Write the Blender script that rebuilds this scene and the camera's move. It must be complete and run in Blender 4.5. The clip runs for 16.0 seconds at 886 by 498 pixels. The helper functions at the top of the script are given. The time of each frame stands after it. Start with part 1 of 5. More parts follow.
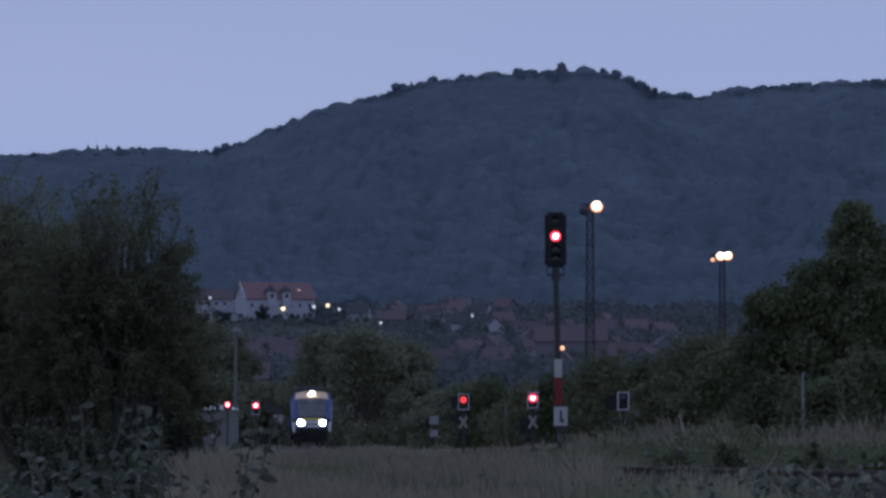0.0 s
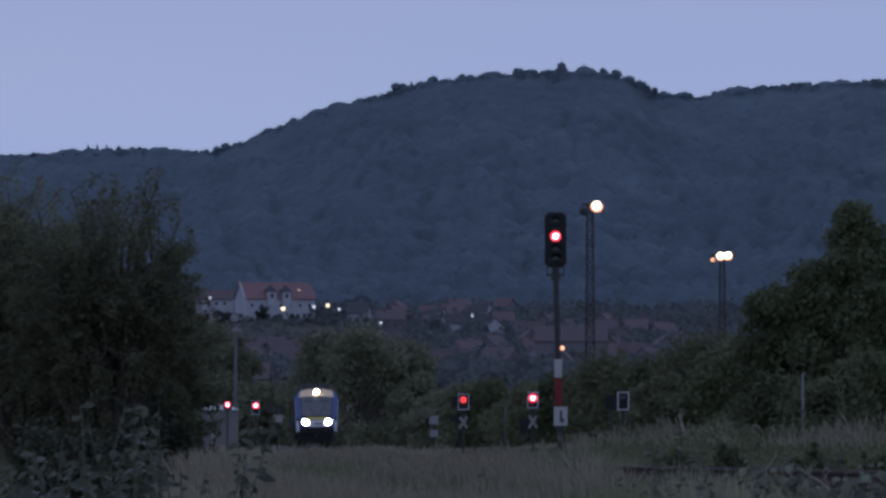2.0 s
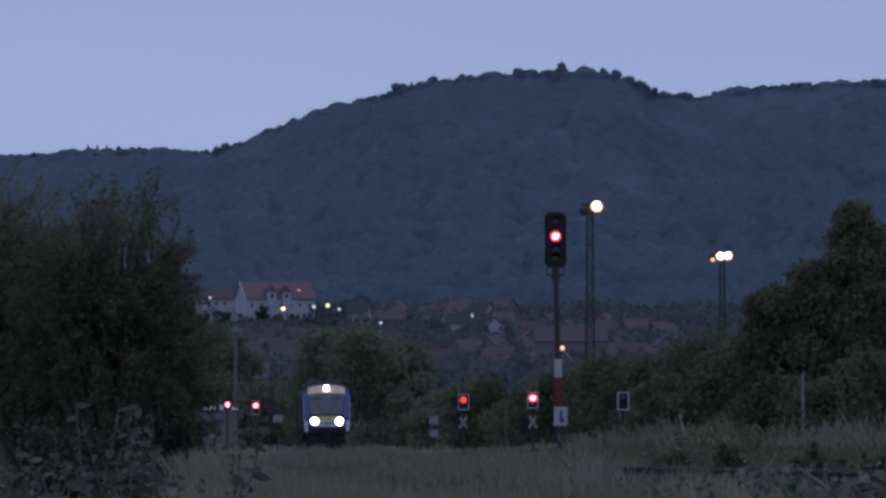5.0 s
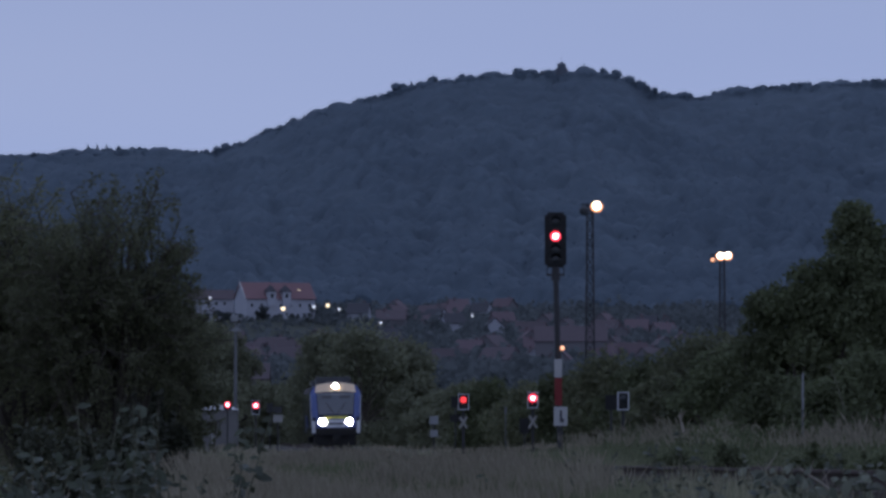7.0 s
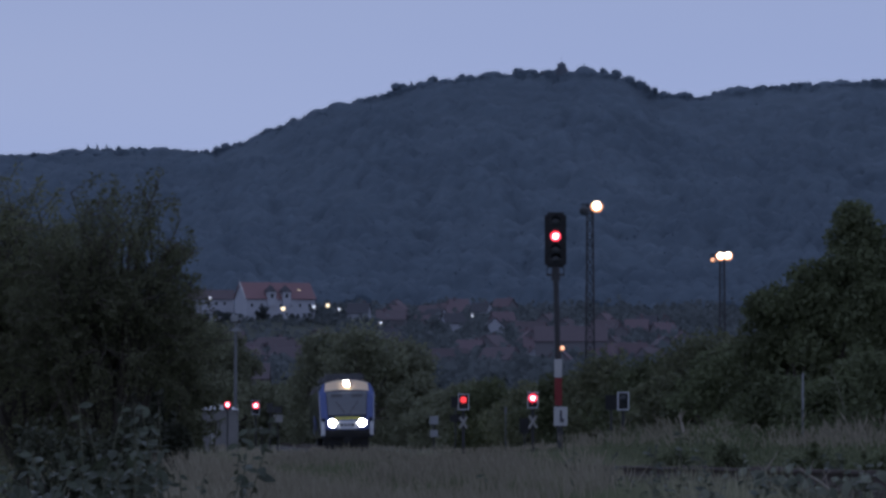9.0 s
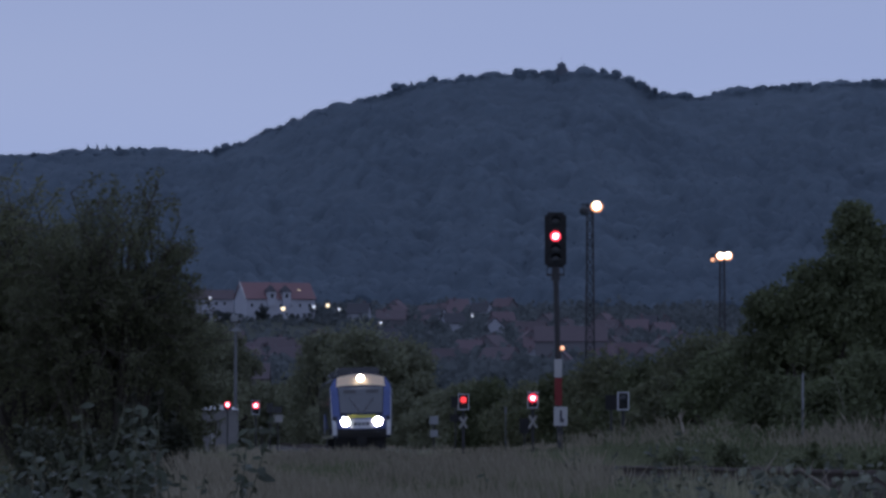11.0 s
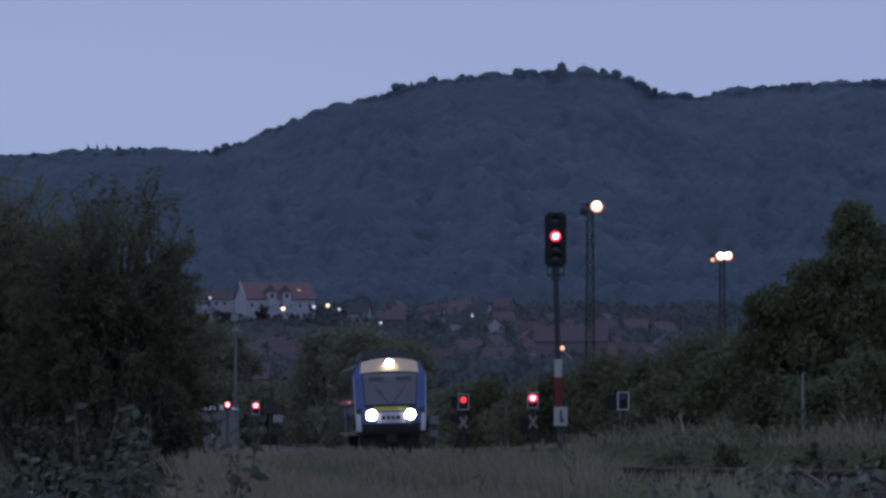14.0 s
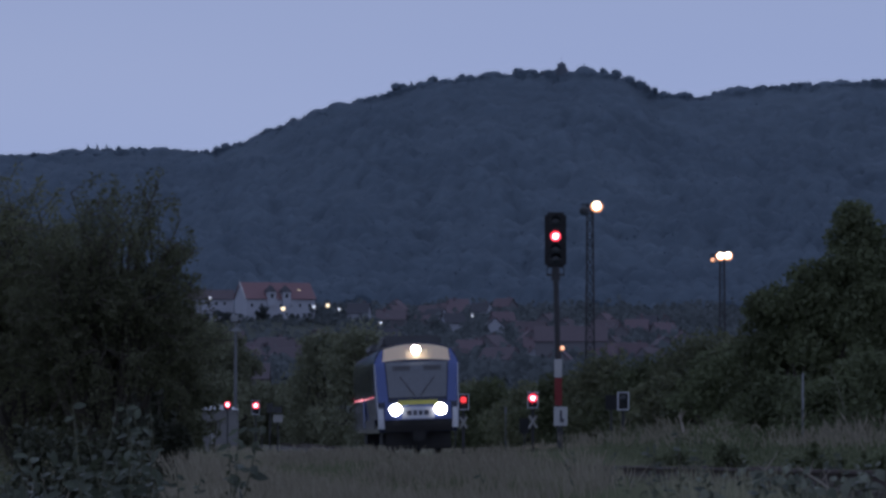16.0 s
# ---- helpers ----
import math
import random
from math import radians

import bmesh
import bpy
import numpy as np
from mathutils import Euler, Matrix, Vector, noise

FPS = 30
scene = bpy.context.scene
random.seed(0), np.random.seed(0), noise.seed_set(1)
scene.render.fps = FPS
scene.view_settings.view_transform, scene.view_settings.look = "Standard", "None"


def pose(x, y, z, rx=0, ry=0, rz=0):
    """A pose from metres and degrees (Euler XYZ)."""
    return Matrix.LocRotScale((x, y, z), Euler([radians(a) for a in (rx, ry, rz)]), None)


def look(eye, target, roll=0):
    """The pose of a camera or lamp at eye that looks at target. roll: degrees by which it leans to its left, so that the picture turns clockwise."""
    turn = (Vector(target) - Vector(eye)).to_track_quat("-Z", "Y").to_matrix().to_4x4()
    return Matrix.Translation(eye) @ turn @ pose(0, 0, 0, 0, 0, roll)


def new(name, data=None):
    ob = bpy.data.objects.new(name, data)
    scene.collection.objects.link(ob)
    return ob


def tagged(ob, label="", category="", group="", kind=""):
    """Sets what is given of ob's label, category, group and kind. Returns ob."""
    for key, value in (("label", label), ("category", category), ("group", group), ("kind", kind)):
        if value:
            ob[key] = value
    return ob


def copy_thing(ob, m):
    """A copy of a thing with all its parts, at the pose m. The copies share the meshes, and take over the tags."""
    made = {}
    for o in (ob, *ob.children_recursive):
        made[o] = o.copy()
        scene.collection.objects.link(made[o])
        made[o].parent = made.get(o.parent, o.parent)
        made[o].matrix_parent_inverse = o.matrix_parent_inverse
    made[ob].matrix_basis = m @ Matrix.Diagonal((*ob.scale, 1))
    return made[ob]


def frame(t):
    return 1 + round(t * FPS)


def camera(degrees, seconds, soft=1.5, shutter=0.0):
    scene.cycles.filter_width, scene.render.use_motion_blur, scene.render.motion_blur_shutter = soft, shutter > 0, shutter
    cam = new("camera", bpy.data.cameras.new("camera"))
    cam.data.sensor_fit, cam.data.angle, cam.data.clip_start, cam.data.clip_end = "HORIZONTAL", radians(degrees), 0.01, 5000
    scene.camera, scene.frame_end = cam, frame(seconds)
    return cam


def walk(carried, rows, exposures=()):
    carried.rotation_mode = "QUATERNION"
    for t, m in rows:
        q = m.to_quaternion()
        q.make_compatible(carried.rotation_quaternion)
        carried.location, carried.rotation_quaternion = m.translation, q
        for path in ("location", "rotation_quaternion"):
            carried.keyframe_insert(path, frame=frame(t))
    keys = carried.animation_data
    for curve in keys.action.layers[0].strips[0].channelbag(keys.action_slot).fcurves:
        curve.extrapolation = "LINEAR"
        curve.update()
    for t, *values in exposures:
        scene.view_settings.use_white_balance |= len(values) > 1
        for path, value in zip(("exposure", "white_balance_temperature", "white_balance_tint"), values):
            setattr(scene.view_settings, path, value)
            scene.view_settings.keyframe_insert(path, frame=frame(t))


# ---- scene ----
# Dusk at a small-town railway line: a railcar comes out of the yard, wooded hill behind.
# x to the right of the lens, y away from it, z up; rail head near z = 0.

# ---------- camera ----------
cam = camera(9.0, 16.0, soft=3.0)
EYE = (0.0, 0.0, 0.66)
AIM = (0.0, 1000.0, 33.8874)
walk(cam, [(0.0, look(EYE, AIM)), (16.0, look(EYE, AIM))],
     exposures=[(0.0, 2.95), (9.0, 2.95), (12.5, 2.93), (14.5, 2.91), (16.0, 2.88)])

# ---------- world ----------
world = bpy.data.worlds.new("dusk_sky")
scene.world = world
world.use_nodes = True
wt = world.node_tree
wt.nodes.clear()
sky = wt.nodes.new("ShaderNodeTexSky")
sky.sky_type = 'NISHITA'
sky.sun_disc = False
sky.sun_elevation = radians(4.0)
sky.sun_rotation = radians(200)
sky.altitude = 200
sky.air_density, sky.dust_density, sky.ozone_density = 1.0, 0.2, 3.0
# an even, veiled dusk sky: the lookup is lifted towards the zenith, so the glow at the horizon is left out
where = wt.nodes.new("ShaderNodeTexCoord")
lift = wt.nodes.new("ShaderNodeVectorMath")
lift.operation = 'ADD'
lift.inputs[1].default_value = (0, 0, 0.9)
wt.links.new(where.outputs["Generated"], lift.inputs[0])
wt.links.new(lift.outputs["Vector"], sky.inputs["Vector"])
cool = wt.nodes.new("ShaderNodeMix")
cool.data_type, cool.blend_type = 'RGBA', 'MULTIPLY'
cool.inputs["Factor"].default_value = 1.0
cool.inputs["B"].default_value = (2.15, 1.04, 0.80, 1)
back = wt.nodes.new("ShaderNodeBackground")
back.inputs["Strength"].default_value = 0.15
wout = wt.nodes.new("ShaderNodeOutputWorld")
wt.links.new(sky.outputs["Color"], cool.inputs["A"])
# faint streaks of thin high cloud
cloud = wt.nodes.new("ShaderNodeTexNoise")
cloud.inputs["Scale"].default_value, cloud.inputs["Detail"].default_value = 7.0, 3
stretch = wt.nodes.new("ShaderNodeMapping")
stretch.inputs["Scale"].default_value = (1.0, 1.0, 4.0)
veil = wt.nodes.new("ShaderNodeMix")
veil.data_type, veil.blend_type = 'RGBA', 'MIX'
veil.inputs["A"].default_value = (0.93, 0.95, 0.99, 1)
veil.inputs["B"].default_value = (1.09, 1.06, 1.02, 1)
thinly = wt.nodes.new("ShaderNodeMix")
thinly.data_type, thinly.blend_type = 'RGBA', 'MULTIPLY'
thinly.inputs["Factor"].default_value = 1.0
wt.links.new(where.outputs["Generated"], stretch.inputs["Vector"])
wt.links.new(stretch.outputs["Vector"], cloud.inputs["Vector"])
wt.links.new(cloud.outputs["Fac"], veil.inputs["Factor"])
wt.links.new(cool.outputs["Result"], thinly.inputs["A"])
wt.links.new(veil.outputs["Result"], thinly.inputs["B"])
wt.links.new(thinly.outputs["Result"], back.inputs["Color"])
wt.links.new(back.outputs["Background"], wout.inputs["Surface"])

# ---------- materials ----------


def mat(name, base, rough=0.7, metal=0.0, vary=0.25, scale=3.0, bump=0.2, second=None, random_piece=0.0, thin=0.0):
    """Procedural surface: two scales of colour variation and fine relief."""
    m = bpy.data.materials.new(name)
    m.use_nodes = True
    nt = m.node_tree
    b = nt.nodes["Principled BSDF"]
    b.inputs["Roughness"].default_value = rough
    b.inputs["Metallic"].default_value = metal
    b.inputs["Specular IOR Level"].default_value = 0.35 if rough > 0.4 else 0.5
    co = nt.nodes.new("ShaderNodeTexCoord")
    big = nt.nodes.new("ShaderNodeTexNoise")
    big.inputs["Scale"].default_value, big.inputs["Detail"].default_value = scale, 4
    fine = nt.nodes.new("ShaderNodeTexNoise")
    fine.inputs["Scale"].default_value, fine.inputs["Detail"].default_value = scale * 9, 6
    nt.links.new(co.outputs["Object"], big.inputs["Vector"])
    nt.links.new(co.outputs["Object"], fine.inputs["Vector"])
    ramp = nt.nodes.new("ShaderNodeMix")
    ramp.data_type = 'RGBA'
    other = second or tuple(c * (1 - vary) for c in base)
    ramp.inputs["A"].default_value = (*base, 1)
    ramp.inputs["B"].default_value = (*other, 1)
    nt.links.new(big.outputs["Fac"], ramp.inputs["Factor"])
    hsv = nt.nodes.new("ShaderNodeHueSaturation")
    rng_map = nt.nodes.new("ShaderNodeMapRange")
    rng_map.inputs["To Min"].default_value = 1 - vary
    rng_map.inputs["To Max"].default_value = 1 + vary
    nt.links.new(fine.outputs["Fac"], rng_map.inputs["Value"])
    nt.links.new(ramp.outputs["Result"], hsv.inputs["Color"])
    last = rng_map.outputs["Result"]
    if random_piece:
        geo = nt.nodes.new("ShaderNodeNewGeometry")
        info = nt.nodes.new("ShaderNodeObjectInfo")
        add = nt.nodes.new("ShaderNodeMath")
        add.operation = 'ADD'
        nt.links.new(geo.outputs["Random Per Island"], add.inputs[0])
        nt.links.new(info.outputs["Random"], add.inputs[1])
        pm = nt.nodes.new("ShaderNodeMapRange")
        pm.inputs["From Max"].default_value = 2.0
        pm.inputs["To Min"].default_value = 1 - random_piece
        pm.inputs["To Max"].default_value = 1 + random_piece
        nt.links.new(add.outputs[0], pm.inputs["Value"])
        mul = nt.nodes.new("ShaderNodeMath")
        mul.operation = 'MULTIPLY'
        nt.links.new(last, mul.inputs[0])
        nt.links.new(pm.outputs["Result"], mul.inputs[1])
        last = mul.outputs[0]
    nt.links.new(last, hsv.inputs["Value"])
    nt.links.new(hsv.outputs["Color"], b.inputs["Base Color"])
    if bump:
        bn = nt.nodes.new("ShaderNodeBump")
        bn.inputs["Strength"].default_value = bump
        bn.inputs["Distance"].default_value = 0.02
        nt.links.new(fine.outputs["Fac"], bn.inputs["Height"])
        nt.links.new(bn.outputs["Normal"], b.inputs["Normal"])
    if thin:
        # leaves and blades let light through
        tr = nt.nodes.new("ShaderNodeBsdfTranslucent")
        both = nt.nodes.new("ShaderNodeMixShader")
        both.inputs["Fac"].default_value = thin
        nt.links.new(hsv.outputs["Color"], tr.inputs["Color"])
        nt.links.new(b.outputs["BSDF"], both.inputs[1])
        nt.links.new(tr.outputs["BSDF"], both.inputs[2])
        nt.links.new(both.outputs["Shader"], nt.nodes["Material Output"].inputs["Surface"])
    return m


def glow(name, colour, strength):
    m = bpy.data.materials.new(name)
    m.use_nodes = True
    b = m.node_tree.nodes["Principled BSDF"]
    b.inputs["Base Color"].default_value = (*[min(1, c) for c in colour], 1)
    b.inputs["Emission Color"].default_value = (*colour, 1)
    b.inputs["Emission Strength"].default_value = strength
    return m


M_SOIL = mat("soil_and_litter", (0.125, 0.115, 0.072), 0.95, vary=0.4, scale=0.3, bump=0.5, second=(0.09, 0.088, 0.05))
M_FIELD = mat("dark_turf", (0.055, 0.062, 0.045), 0.95, vary=0.4, scale=0.05, bump=0.4, second=(0.04, 0.048, 0.034))
M_GRASS = mat("dry_grass", (0.36, 0.33, 0.225), 0.85, vary=0.3, scale=0.25, bump=0, second=(0.2, 0.205, 0.125), random_piece=0.5, thin=0.3)
M_ROUGH = mat("rough_yard_grass", (0.40, 0.37, 0.26), 0.85, vary=0.3, scale=0.2, bump=0, second=(0.23, 0.235, 0.15), random_piece=0.3, thin=0.45)
M_HAY = mat("pale_meadow_grass", (0.27, 0.27, 0.165), 0.85, vary=0.35, scale=0.22, bump=0, second=(0.125, 0.15, 0.08), random_piece=0.5, thin=0.45)
M_SEED = mat("grass_seed_head", (0.40, 0.355, 0.265), 0.9, vary=0.3, scale=0.5, bump=0, random_piece=0.35, thin=0.35)
M_LEAF = mat("dark_leaf", (0.2, 0.205, 0.12), 0.65, vary=0.35, scale=0.8, bump=0, second=(0.12, 0.13, 0.07), random_piece=0.5, thin=0.5)
M_LEAF2 = mat("green_leaf", (0.118, 0.132, 0.066), 0.7, vary=0.35, scale=0.6, bump=0, second=(0.068, 0.08, 0.038), random_piece=0.5, thin=0.3)
M_LEAF3 = mat("weed_leaf", (0.075, 0.085, 0.055), 0.42, vary=0.3, scale=8, bump=0.2, second=(0.04, 0.052, 0.028), random_piece=0.6, thin=0.25)
M_HAZEL = mat("hazel_leaf", (0.16, 0.182, 0.094), 0.7, vary=0.4, scale=0.35, bump=0, second=(0.082, 0.095, 0.046), random_piece=0.5, thin=0.35)
# darkened leaf: the shade low under the trees is put into its colour
M_SHADE_LEAF = mat("shade_dark_leaf", (0.062, 0.066, 0.04), 0.6, vary=0.35, scale=1.2, bump=0, second=(0.04, 0.046, 0.026), random_piece=0.5, thin=0.25)
# hill colours hold the distance haze: paler and bluer than real foliage
M_HAZY_WOODS = mat("hazy_far_woods", (0.186, 0.238, 0.278), 0.95, vary=0.3, scale=0.006, bump=0, second=(0.094, 0.128, 0.163), random_piece=0.1, thin=0.35)
M_HAZY_FLOOR = mat("hazy_forest_floor", (0.19, 0.235, 0.27), 0.95, vary=0.2, scale=0.006, bump=0, second=(0.15, 0.19, 0.22))
# a weaker haze tint for the nearer town trees, put into the leaf colour
M_GARDEN = mat("hazy_garden_foliage", (0.14, 0.155, 0.155), 0.95, vary=0.3, scale=0.05, bump=0, second=(0.098, 0.114, 0.116), random_piece=0.3, thin=0.4)
# leaf colour raised in place of haze and glare over the yard
M_YARD = mat("yard_tree_leaf", (0.245, 0.25, 0.165), 0.75, vary=0.35, scale=0.4, bump=0, second=(0.125, 0.135, 0.08), random_piece=0.4, thin=0.4)
M_DOCK = mat("burdock_leaf", (0.19, 0.20, 0.145), 0.6, vary=0.3, scale=5, bump=0.2, second=(0.09, 0.10, 0.065), random_piece=0.6, thin=0.25)
M_HUT = mat("weathered_concrete", (0.22, 0.215, 0.21), 0.9, vary=0.3, scale=1.5, bump=0.4)
M_TILE3 = mat("bright_red_roof_tiles", (0.235, 0.14, 0.145), 0.85, vary=0.2, scale=0.8, bump=0.5)
M_BARK = mat("bark", (0.09, 0.075, 0.06), 0.9, vary=0.4, scale=6, bump=0.6)
M_STEM = mat("weed_stem", (0.13, 0.13, 0.08), 0.7, vary=0.3, scale=8, bump=0.1)
M_TWIG = mat("bleached_dead_wood", (0.33, 0.285, 0.225), 0.85, vary=0.3, scale=9, bump=0.3)
M_RAIL = mat("rusty_rail", (0.075, 0.052, 0.04), 0.85, metal=0.15, vary=0.3, scale=5, bump=0.2)
M_SLEEPER = mat("old_sleeper", (0.12, 0.10, 0.085), 0.9, vary=0.4, scale=4, bump=0.6, random_piece=0.3)
M_BALLAST = mat("ballast", (0.14, 0.125, 0.11), 0.95, vary=0.5, scale=6, bump=1.0)
M_BLACK = mat("black_enamel", (0.012, 0.012, 0.013), 0.5, vary=0.3, scale=4, bump=0.05)
M_STEEL = mat("galvanised_steel", (0.30, 0.31, 0.32), 0.5, metal=0.7, vary=0.25, scale=3, bump=0.1)
M_GREY = mat("grey_painted_steel", (0.16, 0.165, 0.17), 0.55, metal=0.2, vary=0.25, scale=3, bump=0.1)
M_DARKSTEEL = mat("weathered_dark_steel", (0.06, 0.06, 0.062), 0.6, metal=0.4, vary=0.3, scale=3, bump=0.1)
M_WHITE = mat("white_enamel_board", (0.44, 0.44, 0.43), 0.5, vary=0.12, scale=5, bump=0.03)
M_REDP = mat("red_enamel_board", (0.2, 0.02, 0.022), 0.5, vary=0.15, scale=5, bump=0.03)
M_CONCRETE = mat("concrete", (0.34, 0.33, 0.31), 0.85, vary=0.25, scale=2, bump=0.4)
M_PLASTER = mat("pale_plaster", (0.42, 0.43, 0.47), 0.9, vary=0.12, scale=0.4, bump=0.2)
# this plaster and the next two tiles are dulled and blued as haze
M_PLASTER2 = mat("hazy_plaster", (0.19, 0.18, 0.19), 0.9, vary=0.15, scale=0.4, bump=0.2)
M_TILE = mat("hazy_red_tiles", (0.155, 0.114, 0.124), 0.85, vary=0.25, scale=0.8, bump=0.5, random_piece=0.25)
M_TILE2 = mat("hazy_brown_tiles", (0.125, 0.10, 0.108), 0.85, vary=0.25, scale=0.8, bump=0.5, random_piece=0.25)
M_SLATE = mat("slate_roof", (0.07, 0.07, 0.08), 0.7, vary=0.25, scale=0.8, bump=0.4)
# blue-grey of the tower stands in for haze in front of it
M_HAZY_STONE = mat("hazy_tower_stone", (0.125, 0.145, 0.17), 0.9, vary=0.25, scale=0.5, bump=0.4)
M_PANE = mat("dark_window_glass", (0.03, 0.035, 0.045), 0.08, vary=0.1, scale=1, bump=0)
M_TWHITE = mat("train_white_paint", (0.56, 0.57, 0.60), 0.3, vary=0.05, scale=1.5, bump=0)
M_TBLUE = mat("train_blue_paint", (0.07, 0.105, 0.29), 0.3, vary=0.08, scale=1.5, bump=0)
M_TCREAM = mat("train_cream_display_panel", (0.90, 0.66, 0.43), 0.4, vary=0.06, scale=1.5, bump=0)
M_TYEL = mat("train_yellow_stripe", (0.55, 0.50, 0.08), 0.35, vary=0.06, scale=1.5, bump=0)
# near-black blue for body and skirt, darker than the front panels' blue
M_TSIDE = mat("train_dark_side", (0.02, 0.025, 0.05), 0.05, vary=0.1, scale=1.5, bump=0)
M_TGREY = mat("train_roof_grey", (0.09, 0.09, 0.095), 0.6, vary=0.2, scale=1.5, bump=0.1)
M_TUNDER = mat("underframe_black", (0.02, 0.02, 0.021), 0.7, vary=0.3, scale=3, bump=0.2)
M_TGLASS = mat("train_window_glass", (0.03, 0.035, 0.04), 0.06, vary=0.05, scale=1, bump=0)
# base colour lightened to grey as the sky mirrored in the glass
M_TSCREEN = mat("windscreen_sky_grey", (0.15, 0.158, 0.175), 0.08, vary=0.15, scale=1.2, bump=0)
M_RUBBER = mat("black_rubber", (0.02, 0.02, 0.02), 0.8, vary=0.2, scale=4, bump=0.1)
M_INK = mat("dark_ink", (0.05, 0.05, 0.07), 0.6, vary=0.2, scale=4, bump=0)

G_HEAD = glow("headlamp_light", (1.0, 0.95, 0.84), 14)
G_RED = glow("red_signal_light", (1.0, 0.03, 0.07), 0.22)
G_REDC = glow("red_signal_core", (1.0, 0.45, 0.52), 1.0)
G_REDDIM = glow("dim_red_signal_light", (1.0, 0.05, 0.06), 0.15)
G_SODIUM = glow("floodlight_light", (1.0, 0.82, 0.62), 2.2)
# orange halo of the floodlights, made as a weakly glowing ring
G_SODHALO = glow("floodlight_halo", (1.0, 0.42, 0.22), 0.16)
G_ORANGE = glow("orange_lamp_light", (1.0, 0.45, 0.26), 0.24)
G_STREET = glow("street_lamp_light", (1.0, 0.80, 0.52), 0.22)
G_STREETW = glow("white_street_lamp_light", (0.85, 0.9, 1.0), 0.10)
G_WINDOW = glow("lit_window", (1.0, 0.8, 0.5), 0.07)

# ---------- mesh helpers ----------


def fast_mesh(name, verts, faces, materials, index=None, smooth=False):
    """A mesh from numpy arrays; faces all of one size."""
    me = bpy.data.meshes.new(name)
    verts = np.asarray(verts, dtype=np.float32)
    faces = np.asarray(faces, dtype=np.int32)
    n, k = faces.shape
    me.vertices.add(len(verts))
    me.vertices.foreach_set("co", verts.ravel())
    me.loops.add(n * k)
    me.loops.foreach_set("vertex_index", faces.ravel())
    me.polygons.add(n)
    me.polygons.foreach_set("loop_start", np.arange(0, n * k, k, dtype=np.int32))
    me.polygons.foreach_set("loop_total", np.full(n, k, dtype=np.int32))
    for m in materials:
        me.materials.append(m)
    if index is not None:
        me.polygons.foreach_set("material_index", np.asarray(index, dtype=np.int32))
    if smooth:
        me.polygons.foreach_set("use_smooth", np.ones(n, dtype=bool))
    me.update(calc_edges=True)
    me.validate()
    return me


def part(name, bm, material, parent=None, label="", smooth=False, m=None):
    me = bpy.data.meshes.new(name)
    bmesh.ops.recalc_face_normals(bm, faces=bm.faces[:])
    if smooth:
        for f in bm.faces:
            f.smooth = True
    bm.to_mesh(me)
    bm.free()
    me.materials.append(material)
    ob = new(name, me)
    if m is not None:
        ob.matrix_basis = m
    if parent is not None:
        ob.parent = parent
    if label:
        ob["label"] = label
    return ob


def piece(name, me, parent, m):
    ob = new(name, me)
    ob.matrix_basis = m
    ob.parent = parent
    return ob


def thing(name, m, label, category, group="", kind=""):
    ob = new(name)
    ob.empty_display_size = 0.3
    ob.matrix_basis = m
    return tagged(ob, label, category, group, kind)


def box(bm, x0, x1, y0, y1, z0, z1, bevel=0.0):
    r = bmesh.ops.create_cube(bm, size=1.0)
    bmesh.ops.scale(bm, vec=(x1 - x0, y1 - y0, z1 - z0), verts=r["verts"])
    bmesh.ops.translate(bm, vec=((x0 + x1) / 2, (y0 + y1) / 2, (z0 + z1) / 2), verts=r["verts"])
    if bevel:
        es = list({e for v in r["verts"] for e in v.link_edges})
        bmesh.ops.bevel(bm, geom=es, offset=bevel, segments=2, affect='EDGES')
    return bm


def rod(bm, a, b, r0, r1=None, seg=8):
    """A tapered bar from a to b."""
    a, b = Vector(a), Vector(b)
    r1 = r0 if r1 is None else r1
    d = b - a
    m = Matrix.Translation((a + b) / 2) @ d.to_track_quat('Z', 'Y').to_matrix().to_4x4()
    bmesh.ops.create_cone(bm, cap_ends=True, cap_tris=False, segments=seg, radius1=r0, radius2=r1, depth=d.length, matrix=m)
    return bm


def disc(bm, c, r, depth, seg=20, squash=1.0):
    """A lens: a low dome facing -y."""
    n = 3
    rings = []
    for i in range(n + 1):
        a = i / n * math.pi / 2
        rr, yy = r * math.cos(a), -depth * math.sin(a)
        if i == n:
            rings.append([bm.verts.new((c[0], c[1] + yy, c[2]))])
        else:
            rings.append([bm.verts.new((c[0] + rr * math.cos(t), c[1] + yy, c[2] + squash * rr * math.sin(t)))
                          for t in (2 * math.pi * k / seg for k in range(seg))])
    for i in range(n):
        p, q = rings[i], rings[i + 1]
        for k in range(seg):
            j = (k + 1) % seg
            if len(q) == 1:
                bm.faces.new((p[k], p[j], q[0]))
            else:
                bm.faces.new((p[k], p[j], q[j], q[k]))
    bm.faces.new(rings[0])
    return bm


def B():
    return bmesh.new()


# ---------- lie of the land ----------
RAIL_Y = [-60, 40, 55, 84, 140, 180, 211, 242, 274, 307, 338, 377, 700]
RAIL_Z = [0.5, 0.39, 0.34, 0.22, 0.06, 0.02, -0.06, -0.20, -0.20, -0.05, 0.05, 0.04, 0.2]


def track_x(y):
    return 6.548 - 0.04087 * y


def rail_z(y):
    return float(np.interp(y, RAIL_Y, RAIL_Z))


